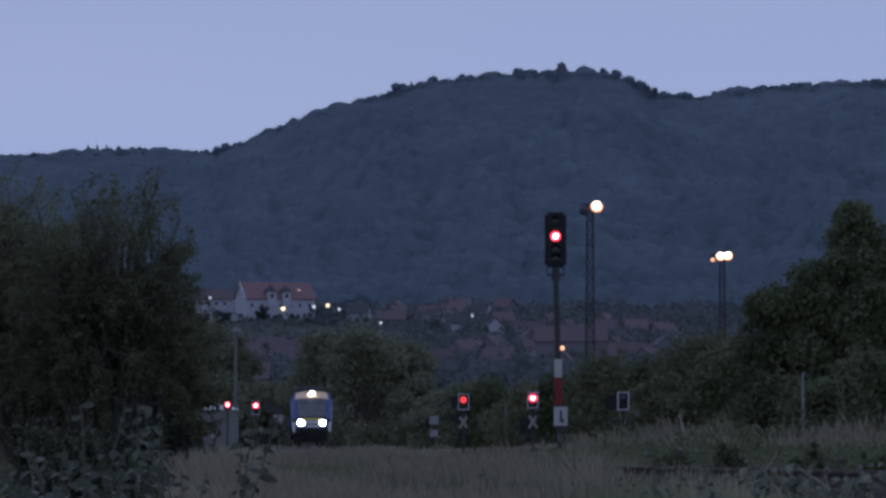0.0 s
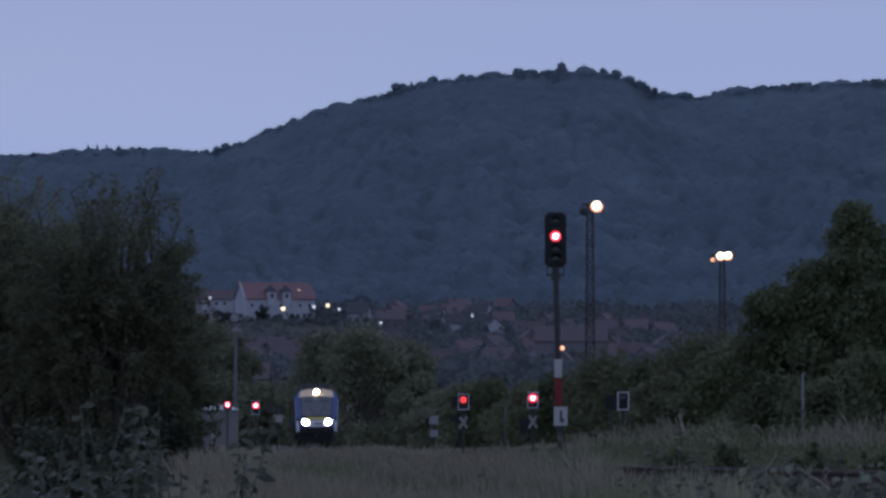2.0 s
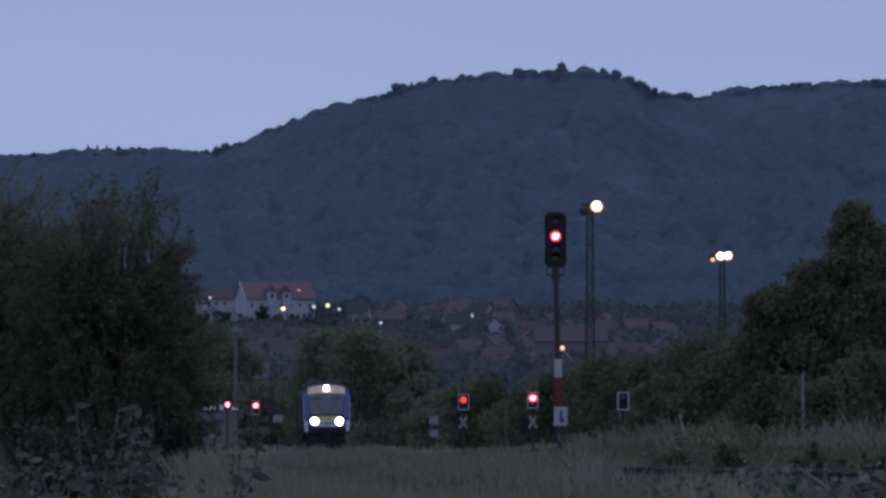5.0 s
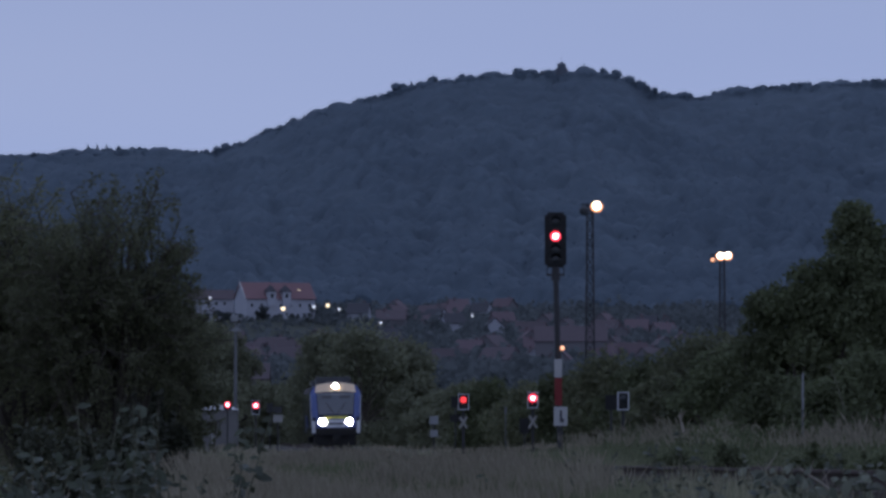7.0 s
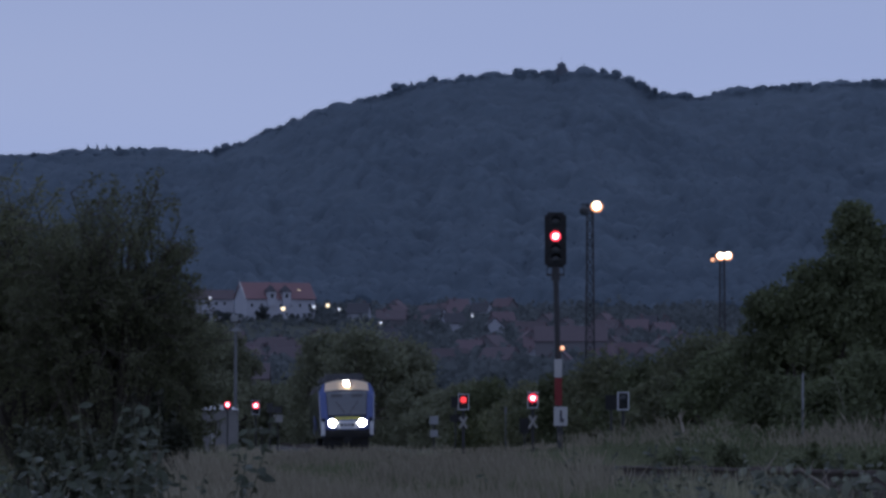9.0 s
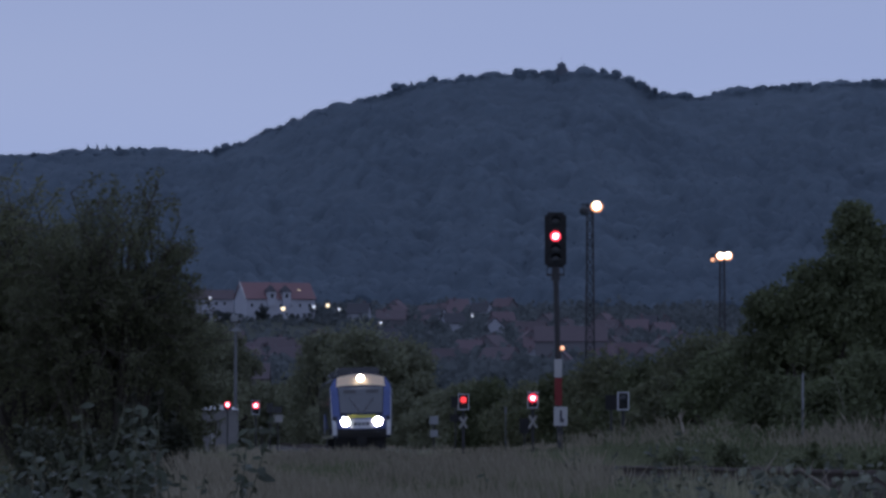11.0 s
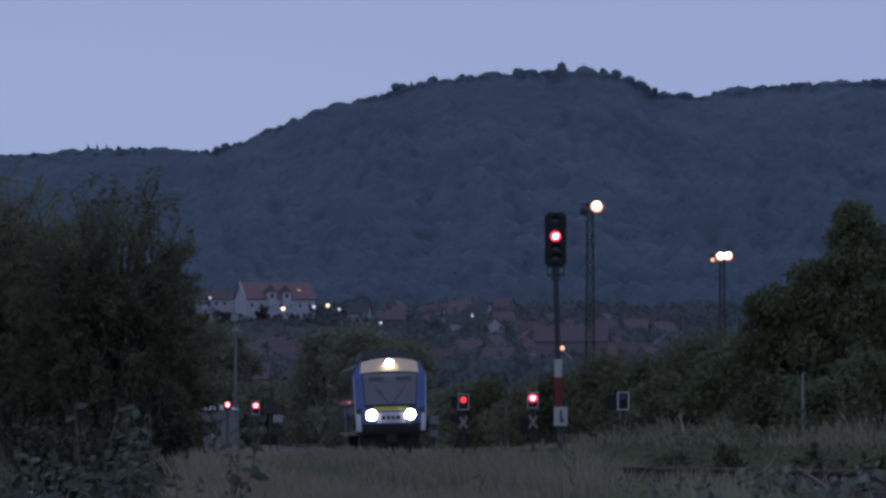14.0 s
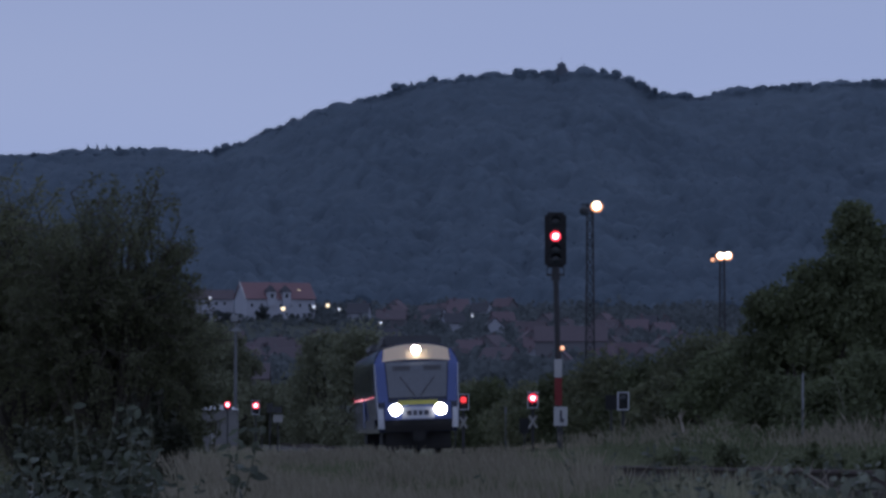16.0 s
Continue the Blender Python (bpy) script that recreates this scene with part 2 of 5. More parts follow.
# tree line of the ridge: bearing (x over y) and height of the crowns over the eye, as a slope
RIDGE_U = [-0.9, -0.4, -0.2, -0.11, -0.0788, -0.0632, -0.0552, -0.0476, -0.0401, -0.0356, -0.0305, -0.024, -0.0185, -0.0094, -0.0024, 0.0076, 0.0147, 0.0192, 0.0257, 0.0328, 0.0368, 0.0458, 0.0508, 0.0599, 0.0699, 0.0788, 0.11, 0.2, 0.4, 0.9]
RIDGE_S = [0.03, 0.035, 0.044, 0.049, 0.0499, 0.0507, 0.0512, 0.0507, 0.0508, 0.0526, 0.0544, 0.057, 0.0591, 0.0615, 0.0631, 0.0647, 0.0648, 0.0645, 0.0651, 0.0642, 0.0612, 0.0607, 0.0617, 0.0624, 0.0631, 0.0634, 0.066, 0.06, 0.045, 0.03]
CROWN = 11.0
RIDGE_D = 4000.0
SPUR_U = [-0.2, -0.079, -0.047, -0.040, -0.034, -0.018, 0.0, 0.017, 0.04, 0.079, 0.2]
SPUR_S = [0.033, 0.0345, 0.0368, 0.0398, 0.0414, 0.0416, 0.0405, 0.0402, 0.039, 0.0375, 0.035]
FAR_Y = [-200, 0, 150, 400, 550, 800, 1300, 1700, 2100, 2600]
FAR_Z = [-0.45, -0.45, -0.45, -0.4, 0.2, 2.5, 9.0, 19.0, 34.0, 57.0]


def land(x, y):
    """Height of the ground, for arrays."""
    x, y = np.asarray(x, float), np.asarray(y, float)
    base = np.interp(y, FAR_Y, FAR_Z)
    u = x / np.maximum(y, 300.0)
    top = np.interp(u, RIDGE_U, RIDGE_S) * RIDGE_D + 0.66 - CROWN
    s = np.clip((y - 2600) / (RIDGE_D - 2600), 0, 1)
    # a front spur with its own crest, a hollow behind it, then the main face up to the ridge
    spur = np.interp(u, SPUR_U, SPUR_S)
    spur = spur + 0.0009 * np.sin(u * 310) + 0.0006 * np.sin(u * 720 + 1)
    rise = np.clip((y - 2600) / 500, 0, 1)
    face = np.clip((y - 3270) / (RIDGE_D - 3270), 0, 1)
    dip = np.clip((y - 3100) / 170, 0, 1)
    first = 57.0 / 2600 + (spur - 57.0 / 2600) * rise
    ridge = np.interp(u, RIDGE_U, RIDGE_S)
    slope = np.where(y < 3100, first, np.where(y < 3270, spur - 0.0085 * dip, spur - 0.0085 + (ridge - spur + 0.0085) * face ** 0.92))
    slope = slope + 0.0045 * np.exp(-((u + 0.041) / 0.007) ** 2 - ((y - 2840) / 70) ** 2)
    hill = slope * y + 0.66 * s - CROWN * np.clip((y - 2600) / 200, 0, 1)
    z = np.where(y > 2600, np.where(y < RIDGE_D, hill, top), base)
    z = z - np.clip(y - RIDGE_D, 0, None) * 0.12
    lump = np.sin(x / 170 + 1.3 * np.sin(y / 310)) * np.sin(y / 240 + 0.7) * 7 + np.sin(x / 61 + y / 83) * 3
    z = z + lump * np.clip(s * 3, 0, 1) * np.clip((1 - s) * 3, 0, 1)
    knoll = 9.0 * np.exp(-((x + 66.2) / 60) ** 2 - ((y - 2170) / 120) ** 2)
    z = z + np.where(True, knoll, 0)
    near = np.clip((260 - y) / 120, 0, 1)
    side = np.clip((x + 0.2 - 0.004 * y) / 2.5, 0, 1)
    z = z + near * side * 0.42
    z = z + near * 0.05 * np.sin(x * 1.7 + y * 0.31) * np.sin(y * 0.23 - x * 0.6)
    return z


def land1(x, y):
    return float(land([x], [y])[0])


def build_ground():
    ys = np.concatenate([np.arange(-60, 220, 2.0), np.arange(220, 700, 12.0), np.arange(700, 4900, 50.0)])
    u = np.linspace(-1, 1, 181)
    u = np.sign(u) * np.abs(u) ** 1.6
    X = u[None, :] * (40 + 0.42 * np.abs(ys))[:, None]
    Y = np.repeat(ys[:, None], len(u), 1)
    Z = land(X, Y)
    v = np.stack([X, Y, Z], -1).reshape(-1, 3)
    n, k = X.shape
    i = (np.arange(n - 1)[:, None] * k + np.arange(k - 1)[None, :]).ravel()
    f = np.stack([i, i + 1, i + k + 1, i + k], 1)
    ob = new("ground", fast_mesh("ground", v, f, [M_SOIL, M_HAZY_FLOOR, M_FIELD], index=np.where(v[f[:, 0], 1] >= 2550, 1, np.where(v[f[:, 0], 1] > 600, 2, 0)), smooth=True))
    tagged(ob, "rough turf and meadow rising to a wooded hill", "ground", kind="structure")


build_ground()

# ---------- wooded hill ----------


def leaf_mesh(name, centres, size, rng, mtl, upright=0.0, slim=0.5):
    """Small folded leaves or sprays (two triangles each) at the centres; size one number or one each."""
    n = len(centres)
    d = rng.normal(size=(n, 3))
    d[:, 2] = d[:, 2] * (1 - upright) + upright * np.abs(d[:, 2]) * 2
    d /= np.linalg.norm(d, axis=1)[:, None]
    s = rng.normal(size=(n, 3))
    s = np.cross(d, s)
    s /= np.linalg.norm(s, axis=1)[:, None]
    up = np.cross(s, d)
    L = (size * rng.uniform(0.6, 1.4, n))[:, None]
    a = centres - d * L * 0.5
    b = centres + s * L * slim * 0.5 + up * L * 0.12
    c = centres + d * L * 0.5
    e = centres - s * L * slim * 0.5 + up * L * 0.12
    v = np.stack([a, b, c, e], 1).reshape(-1, 3)
    i = np.arange(n)[:, None] * 4
    f = np.concatenate([np.concatenate([i, i + 1, i + 2], 1), np.concatenate([i, i + 2, i + 3], 1)], 0)
    return fast_mesh(name, v, f, [mtl])


def sprays(pos, rad, tall, per, rng):
    """Points in the upper shells of many crowns, and the size of spray at each."""
    n = len(pos)
    d = rng.normal(size=(n, per, 3))
    d[:, :, 2] = np.abs(d[:, :, 2]) * np.where(rng.random((n, per)) < 0.8, 1, -1)
    d /= np.linalg.norm(d, axis=2)[:, :, None]
    q = rng.uniform(0.55, 1.08, (n, per))[:, :, None]
    p = pos[:, None, :] + d * q * np.stack([rad, rad, tall], 1)[:, None, :]
    return p.reshape(-1, 3), np.repeat(rad, per)


def canopy(x, y, rng, cell=11.0):
    """Height of a closed canopy over its ground: one low dome for each crown of a jittered stand."""
    ci, cj = np.floor(x / cell).astype(int), np.floor(y / cell).astype(int)
    jit = rng.random((4, 256, 256))
    out = np.full(x.shape, -9.0)
    for di in (-1, 0, 1):
        for dj in (-1, 0, 1):
            i, j = (ci + di), (cj + dj)
            m, n = i % 256, j % 256
            cx, cy = (i + jit[0, m, n]) * cell, (j + jit[1, m, n]) * cell
            top = jit[2, m, n] * 4.0
            wide = 5.0 + 3.0 * jit[3, m, n]
            out = np.maximum(out, top - 6.5 * ((x - cx) ** 2 + (y - cy) ** 2) / wide ** 2)
    stand = 4.0 * np.sin(x / 19 + 2 * np.sin(y / 47)) * np.sin(y / 31 + x / 73) + 2.0 * np.sin(x / 9.3 + y / 23)
    return np.maximum(np.maximum(out, -6.0) + stand, -4.6)


def build_woods():
    rng = np.random.default_rng(5)
    ys = np.arange(2596, 3999, 3.6)
    us = np.linspace(-0.1, 0.1, 330)
    Y = np.repeat(ys[:, None], len(us), 1)
    X = us[None, :] * Y
    lift = (CROWN - 4.5) * np.clip((Y - 2590) / 60, 0.3, 1) + 4.4 * np.clip((Y - 3840) / 130, 0, 1)
    Z = land(X, Y) + lift + canopy(X, Y, rng) * np.interp(Y, [3850, 3960], [1.0, 0.5])
    v = np.stack([X, Y, Z], -1).reshape(-1, 3)
    k = len(us)
    i = (np.arange(len(ys) - 1)[:, None] * k + np.arange(k - 1)[None, :]).ravel()
    f = np.stack([i, i + 1, i + k + 1, i + k], 1)
    ob = new("hill_woods", fast_mesh("hill_woods", v, f, [M_HAZY_WOODS], smooth=True))
    tagged(ob, "dense dark broadleaf forest covering the hillside", "forest", kind="stuff")
    # leaf sprays that roughen the crowns
    pick = rng.integers(0, len(v), 50000)
    p = v[pick] + rng.normal(size=(50000, 3)) * np.array([1.2, 1.2, 0.9])
    ob = new("hill_foliage", leaf_mesh("hill_foliage", p, rng.uniform(0.7, 1.6, 50000), rng, M_HAZY_WOODS, slim=0.8))
    tagged(ob, "outer leaf sprays of the hillside forest", "forest", kind="stuff")
    # crowns along the skyline: a lower closed row, and single taller crowns with gaps between
    n = 1500
    x = rng.uniform(-0.098, 0.098, n) * RIDGE_D
    y = RIDGE_D + rng.uniform(-30, 30, n)
    z = land(x, np.full(n, RIDGE_D))
    r = rng.uniform(2.0, 4.2, n)
    t = r * rng.uniform(0.9, 1.3, n)
    p, q = sprays(np.stack([x, y, z + CROWN - 2.2 - t], 1), r, t, 26, rng)
    p2 = []
    x = -0.098 * RIDGE_D
    while x < 0.098 * RIDGE_D:
        u = x / RIDGE_D
        big = -0.040 < u < 0.047
        rr = rng.uniform(3.8, 9.0) if big else rng.uniform(2.0, 4.5)
        th = rr * rng.uniform(0.75, 1.05)
        top = land1(x, RIDGE_D) + CROWN + (rng.uniform(-1.6, 4.2) if big else rng.uniform(-0.4, 1.5))
        # each crown is a bunch of smaller rounded boughs
        for k in range(13):
            d = rng.normal(size=3)
            d /= np.linalg.norm(d)
            c = np.array([x, RIDGE_D + rng.uniform(-8, 8), top - th]) + d * np.array([rr, rr, th]) * 0.62
            p2.append((c[0], c[1], c[2], rr * rng.uniform(0.36, 0.55)))
        for k in range(4):
            p2.append((x + (k - 1.5) * 0.5 * rr, RIDGE_D, top - th * 1.75, rr * 0.5))
        x += rr * rng.uniform(1.15, 1.75)
    p2 = np.array(p2)
    bm = B()
    bmesh.ops.create_icosphere(bm, subdivisions=2, radius=1.0)
    ball = np.array([v.co[:] for v in bm.verts])
    tri = np.array([[v.index for v in f.verts] for f in bm.faces])
    bm.free()
    m = len(p2)
    v = ball[None] * rng.uniform(0.82, 1.14, (m, len(ball), 1)) * p2[:, None, 3:] * np.array([1, 1, 0.9]) + p2[:, None, :3]
    f = (tri[None] + (np.arange(m) * len(ball))[:, None, None]).reshape(-1, 3)
    ob = new("crest_boughs", fast_mesh("crest_boughs", v.reshape(-1, 3), f, [M_HAZY_WOODS], smooth=True))
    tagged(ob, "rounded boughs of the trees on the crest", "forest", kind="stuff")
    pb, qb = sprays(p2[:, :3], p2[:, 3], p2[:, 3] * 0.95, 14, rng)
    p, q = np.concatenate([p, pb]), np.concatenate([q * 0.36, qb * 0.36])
    ob = new("skyline_woods", leaf_mesh("skyline_woods", p, q, rng, M_HAZY_WOODS, slim=0.8))
    tagged(ob, "dark tree crowns along the crest of the hill", "forest", kind="stuff")


build_woods()


def spruce(x, y, z, h, r):
    t = thing("spruce", pose(x, y, z), "dark pointed spruce standing on the hill crest", "tree", "spruces on the crest")
    bm = B()
    rod(bm, (0, 0, -6), (0, 0, h * 0.9), 0.35, 0.05, 6)
    part("trunk", bm, M_BARK, t)
    bm = B()
    for k in range(6):
        f = k / 6
        bmesh.ops.create_cone(bm, cap_ends=True, segments=9, radius1=r * (1 - f * 0.85), radius2=r * 0.05, depth=h * 0.3,
                              matrix=Matrix.Translation((0.2 * math.sin(k * 2), 0, h * (0.1 + 0.82 * f))) @ Matrix.Rotation(k, 4, 'Z'))
    # crown takes the woods colour with haze mixed in
    part("crown", bm, M_HAZY_WOODS, t)


for sx, hh in (((-252.45, 203.15), 9), ((-246.02, 203.96), 8), ((-239.19, 204.76), 7), ((-22.52, 250.66), 6), ((-115.39, 220.86), 5)):
    spruce(sx[0], 4000, sx[1] - 3, hh, 2.6)


def lookout_tower():
    x, z = (84.25, 258.87)
    t = thing("lookout_tower", pose(x, 3990, z - 5.2), "dark stone lookout tower with a small cap on the hilltop", "tower")
    bm = B()
    bmesh.ops.create_cone(bm, cap_ends=True, segments=12, radius1=4.6, radius2=4.2, depth=10, matrix=Matrix.Translation((0, 0, 2)))
    part("shaft", bm, M_HAZY_STONE, t)
    bm = B()
    bmesh.ops.create_cone(bm, cap_ends=True, segments=12, radius1=4.6, radius2=4.6, depth=0.9, matrix=Matrix.Translation((0, 0, 7.3)))
    part("gallery", bm, M_HAZY_STONE, t)
    bm = B()
    bmesh.ops.create_cone(bm, cap_ends=True, segments=12, radius1=3.2, radius2=3.0, depth=3, matrix=Matrix.Translation((0, 0, 9.2)))
    part("turret", bm, M_HAZY_STONE, t)
    bm = B()
    bmesh.ops.create_cone(bm, cap_ends=True, segments=12, radius1=3.5, radius2=0.5, depth=1.8, matrix=Matrix.Translation((0, 0, 11.4)))
    part("roof", bm, M_HAZY_STONE, t)
    bm = B()
    rod(bm, (0, 0, 12), (0, 0, 16), 0.12, 0.05)
    part("flagpole", bm, M_DARKSTEEL, t)


lookout_tower()

# ---------- town ----------


def gable(bm, w, d, z0, h, over=0.4, thick=0.25):
    """Pitched roof slabs, ridge along x."""
    for s in (-1, 1):
        a = Vector((0, s * (d / 2 + over), z0 - over * h / (d / 2)))
        b = Vector((0, 0, z0 + h))
        nrm = Vector((0, s * h, d / 2)).normalized() * thick
        vs = []
        for x in (-w / 2 - over, w / 2 + over):
            vs += [bm.verts.new((x, *p[1:])) for p in (a, b, b + nrm, a + nrm)]
        q = vs
        for idx in ((0, 1, 2, 3), (7, 6, 5, 4), (0, 4, 5, 1), (1, 5, 6, 2), (2, 6, 7, 3), (3, 7, 4, 0)):
            bm.faces.new([q[i] for i in idx])
    return bm


def walls(bm, w, d, h, rh, foot=3.0):
    """House body with gable ends, ridge along x."""
    pts = [(-d / 2, -foot), (d / 2, -foot), (d / 2, h), (0, h + rh), (-d / 2, h)]
    a = [bm.verts.new((-w / 2, p[0], p[1])) for p in pts]
    b = [bm.verts.new((w / 2, p[0], p[1])) for p in pts]
    bm.faces.new(a)
    bm.faces.new(b[::-1])
    for i in range(5):
        j = (i + 1) % 5
        bm.faces.new((a[i], b[i], b[j], a[j]))
    return bm


def window_part(parent, x, y, z, w=1.0, h=1.3, mtl=None):
    bm = B()
    box(bm, x - w / 2 - 0.1, x + w / 2 + 0.1, y - 0.08, y + 0.1, z - h / 2 - 0.1, z + h / 2 + 0.1)
    win = part("window", bm, M_WHITE, parent)
    bm = B()
    box(bm, x - w / 2, x + w / 2, y - 0.1, y - 0.07, z - h / 2, z + h / 2)
    part("pane", bm, mtl or M_PANE, win)
    return win


def house(w, d, h, rh, plaster, tile, label):
    t = thing("house", pose(0, 0, -500), label, "house", "houses of the town")
    part("wall", walls(B(), w, d, h, rh), plaster, t)
    part("roof", gable(B(), w, d, h + 0.02, rh), tile, t)
    bm = B()
    box(bm, w * 0.2, w * 0.2 + 0.8, 0.3, 1.1, h + rh * 0.5, h + rh + 0.9)
    part("chimney", bm, M_TILE, t)
    for lvl in range(max(1, int(h // 2.7))):
        for k in range(3):
            window_part(t, (k - 1) * w * 0.3, -d / 2, 1.4 + lvl * 2.7)
    return t


def build_town():
    rng = random.Random(11)
    kinds = [house(8.6, 7.6, 4.6, 3.6, M_PLASTER2, M_TILE, "two-storey house with a red tiled gable roof"),
             house(7.4, 7, 2.9, 3.3, M_PLASTER, M_TILE, "small pale rendered house with a red roof"),
             house(11, 7.4, 4.6, 3.5, M_PLASTER2, M_TILE2, "long house with a brown tiled roof"),
             house(8, 8, 4.5, 3.8, M_PLASTER, M_SLATE, "pale rendered house with a dark slate roof")]
    used = [False] * 4
    spots = []
    for row in range(10):
        y = 1680 + row * 92
        lo, hi = -0.046, 0.044
        k = int((hi - lo) * y / 13)
        for i in range(k):
            x = lo * y + (i + rng.uniform(0.1, 0.9)) * (hi - lo) * y / k
            if rng.random() < 0.38 or (row > 6 and not (-0.012 < x / y < 0.012)):
                continue
            if 2020 < y < 2330 and x / y < -0.0185:
                continue
            spots.append((x, y + rng.uniform(-30, 30)))
    for x, y in spots:
        k = rng.choice((0, 0, 1, 2, 2, 3))
        m = pose(x, y, land1(x, y) + 0.3, 0, 0, rng.choice((0, 90, 20, -25, 70, 180)) + rng.uniform(-12, 12))
        if not used[k]:
            kinds[k].matrix_basis = m
            used[k] = True
        else:
            copy_thing(kinds[k], m)
    for k in range(4):
        if not used[k]:
            kinds[k].matrix_basis = pose(20 + 14 * k, 1900, land1(20 + 14 * k, 1900))


build_town()


def garden_trees():
    """Trees between the houses, uncountable at that distance."""
    rng = np.random.default_rng(8)
    n = 11000
    y = rng.uniform(1350, 2600, n)
    x = rng.uniform(-0.098, 0.098, n) * y
    keep = (y > 2350) | (np.abs(x / y) > 0.046) | (rng.random(n) < 0.9) | (y < 1640)
    keep &= ~((y > 2128) & (y < 2200) & (x / y > -0.0456) & (x / y < -0.0225))
    x, y = x[keep], y[keep]
    n = len(x)
    r = rng.uniform(1.8, 4.4, n) * np.where((y > 1990) & (y < 2150) & (x / y < -0.0185), 0.62, 1.0)
    t = r * rng.uniform(0.9, 1.5, n)
    p, q = sprays(np.stack([x, y, land(x, y) + t * 0.35], 1), r, t, 15, rng)
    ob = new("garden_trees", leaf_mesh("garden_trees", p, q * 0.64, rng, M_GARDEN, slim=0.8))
    tagged(ob, "dark garden trees and orchards between the houses", "trees", kind="stuff")


garden_trees()


def manor():
    """Large rendered building with a red roof and two dormers on a knoll."""
    y = 2170.0
    x0, zb = (-78.43, 47.26)
    x1, zt = (-51.43, 59.90)
    _, ze = (-66.24, 53.58)
    cx, w = (x0 + x1) / 2, (x1 - x0) / 0.96
    t = thing("manor_house", pose(cx, y, zb, 0, 0, 23), "large white rendered house with red tiled roof and two dormers", "house")
    h, rh, d = ze - zb, zt - ze, 13.0
    part("wall", walls(B(), w, d, h, rh - 0.3, foot=8), M_PLASTER, t)
    part("roof", gable(B(), w, d, h, rh - 0.3, 0.5, 0.3), M_TILE3, t)
    for px in (-3.92, 2.18):
        bm = B()
        box(bm, px - 1.75, px + 1.75, -d / 2 - 0.8, -1.0, h - 3.2, h + 2.4)
        dm = part("dormer", bm, M_PLASTER, t)
        bm = B()
        bmesh.ops.create_cone(bm, cap_ends=True, segments=4, radius1=3.1, radius2=0.2, depth=2.8,
                              matrix=Matrix.Translation((px, -d / 2 + 1.2, h + 3.8)) @ Matrix.Rotation(math.pi / 4, 4, 'Z'))
        part("dormer_roof", bm, M_SLATE, dm)
        window_part(dm, px, -d / 2 - 0.8, h + 1.0, 1.2, 1.6)
    for k in range(7):
        window_part(t, -w / 2 + 2.2 + k * (w - 4.4) / 6, -d / 2, 3.6, 0.9, 1.2)
    bm = B()
    box(bm, 8.72 - 0.7, 8.72 + 0.7, -3.6, -3.1, h + 2.0, h + 3.4)
    part("skylight", bm, G_WINDOW, t, "lit skylight glowing warm")
    bm = B()
    rod(bm, (-w / 2 - 0.55, -d / 2 - 0.5, h - 0.4), (-w / 2 - 0.55, 0, h + rh), 0.3, 0.3, 6)
    part("verge_board", bm, M_WHITE, t, "white painted verge board")
    # low wing
    xa, za = (-99.37, 50.32)
    xb, zc = (-81.43, 57.54)
    wing = thing("house_wing", pose((xa + xb) / 2, 2185, za), "lower wing with a brown tiled roof and pale walls", "house")
    part("wall", walls(B(), xb - xa, 9, 3.4, zc - za - 3.7, foot=8), M_PLASTER, wing)
    part("roof", gable(B(), xb - xa, 9, 3.4, zc - za - 3.7), M_TILE2, wing)
    for k in range(5):
        window_part(wing, -(xb - xa) / 2 + 2 + k * 3.2, -4.5, 1.7)


manor()


def street_lamp(x, y, z, mtl, r, label, ground=None):
    """Lamp on a pole; z is the height of its globe."""
    g = land1(x, y) if ground is None else ground
    t = thing("street_lamp", pose(x, y, g), label, "street lamp", "street lamps of the town")
    bm = B()
    rod(bm, (0, 0, -1), (0, 0, max(1.0, z - g - r)), 0.12, 0.08)
    part("pole", bm, M_GREY, t)
    bm = B()
    bmesh.ops.create_uvsphere(bm, u_segments=12, v_segments=8, radius=r, matrix=Matrix.Translation((0, 0, z - g)))
    part("globe", bm, mtl, t, smooth=True)


street_lamp(-60.24, 2120, 48.53, G_STREET, 0.8, "street lamp with a warm glowing globe")
street_lamp(-43.42, 2120, 49.80, G_STREET, 0.72, "street lamp with a warm glowing globe")
street_lamp(-48.64, 2120, 49.27, G_STREETW, 0.6, "street lamp with a cold white globe")
street_lamp(-39.17, 2120, 48.42, G_STREETW, 0.5, "street lamp with a cold white globe")
street_lamp(-87.70, 2120, 52.57, G_STREETW, 0.5, "street lamp with a cold white globe")
street_lamp(-19.88, 1800, 36.78, G_STREETW, 0.4, "street lamp with a dim cold globe")
street_lamp(9.92, 1900, 41.27, G_STREETW, 0.35, "street lamp with a dim cold globe")

# ---------- trees and shrubs ----------


def tube(bm, pts, r0, r1, seg=6):
    n = len(pts)
    for k in range(n - 1):
        ra, rb = r0 + (r1 - r0) * k / (n - 1), r0 + (r1 - r0) * (k + 1) / (n - 1)
        rod(bm, pts[k], pts[k + 1], ra, rb, seg)


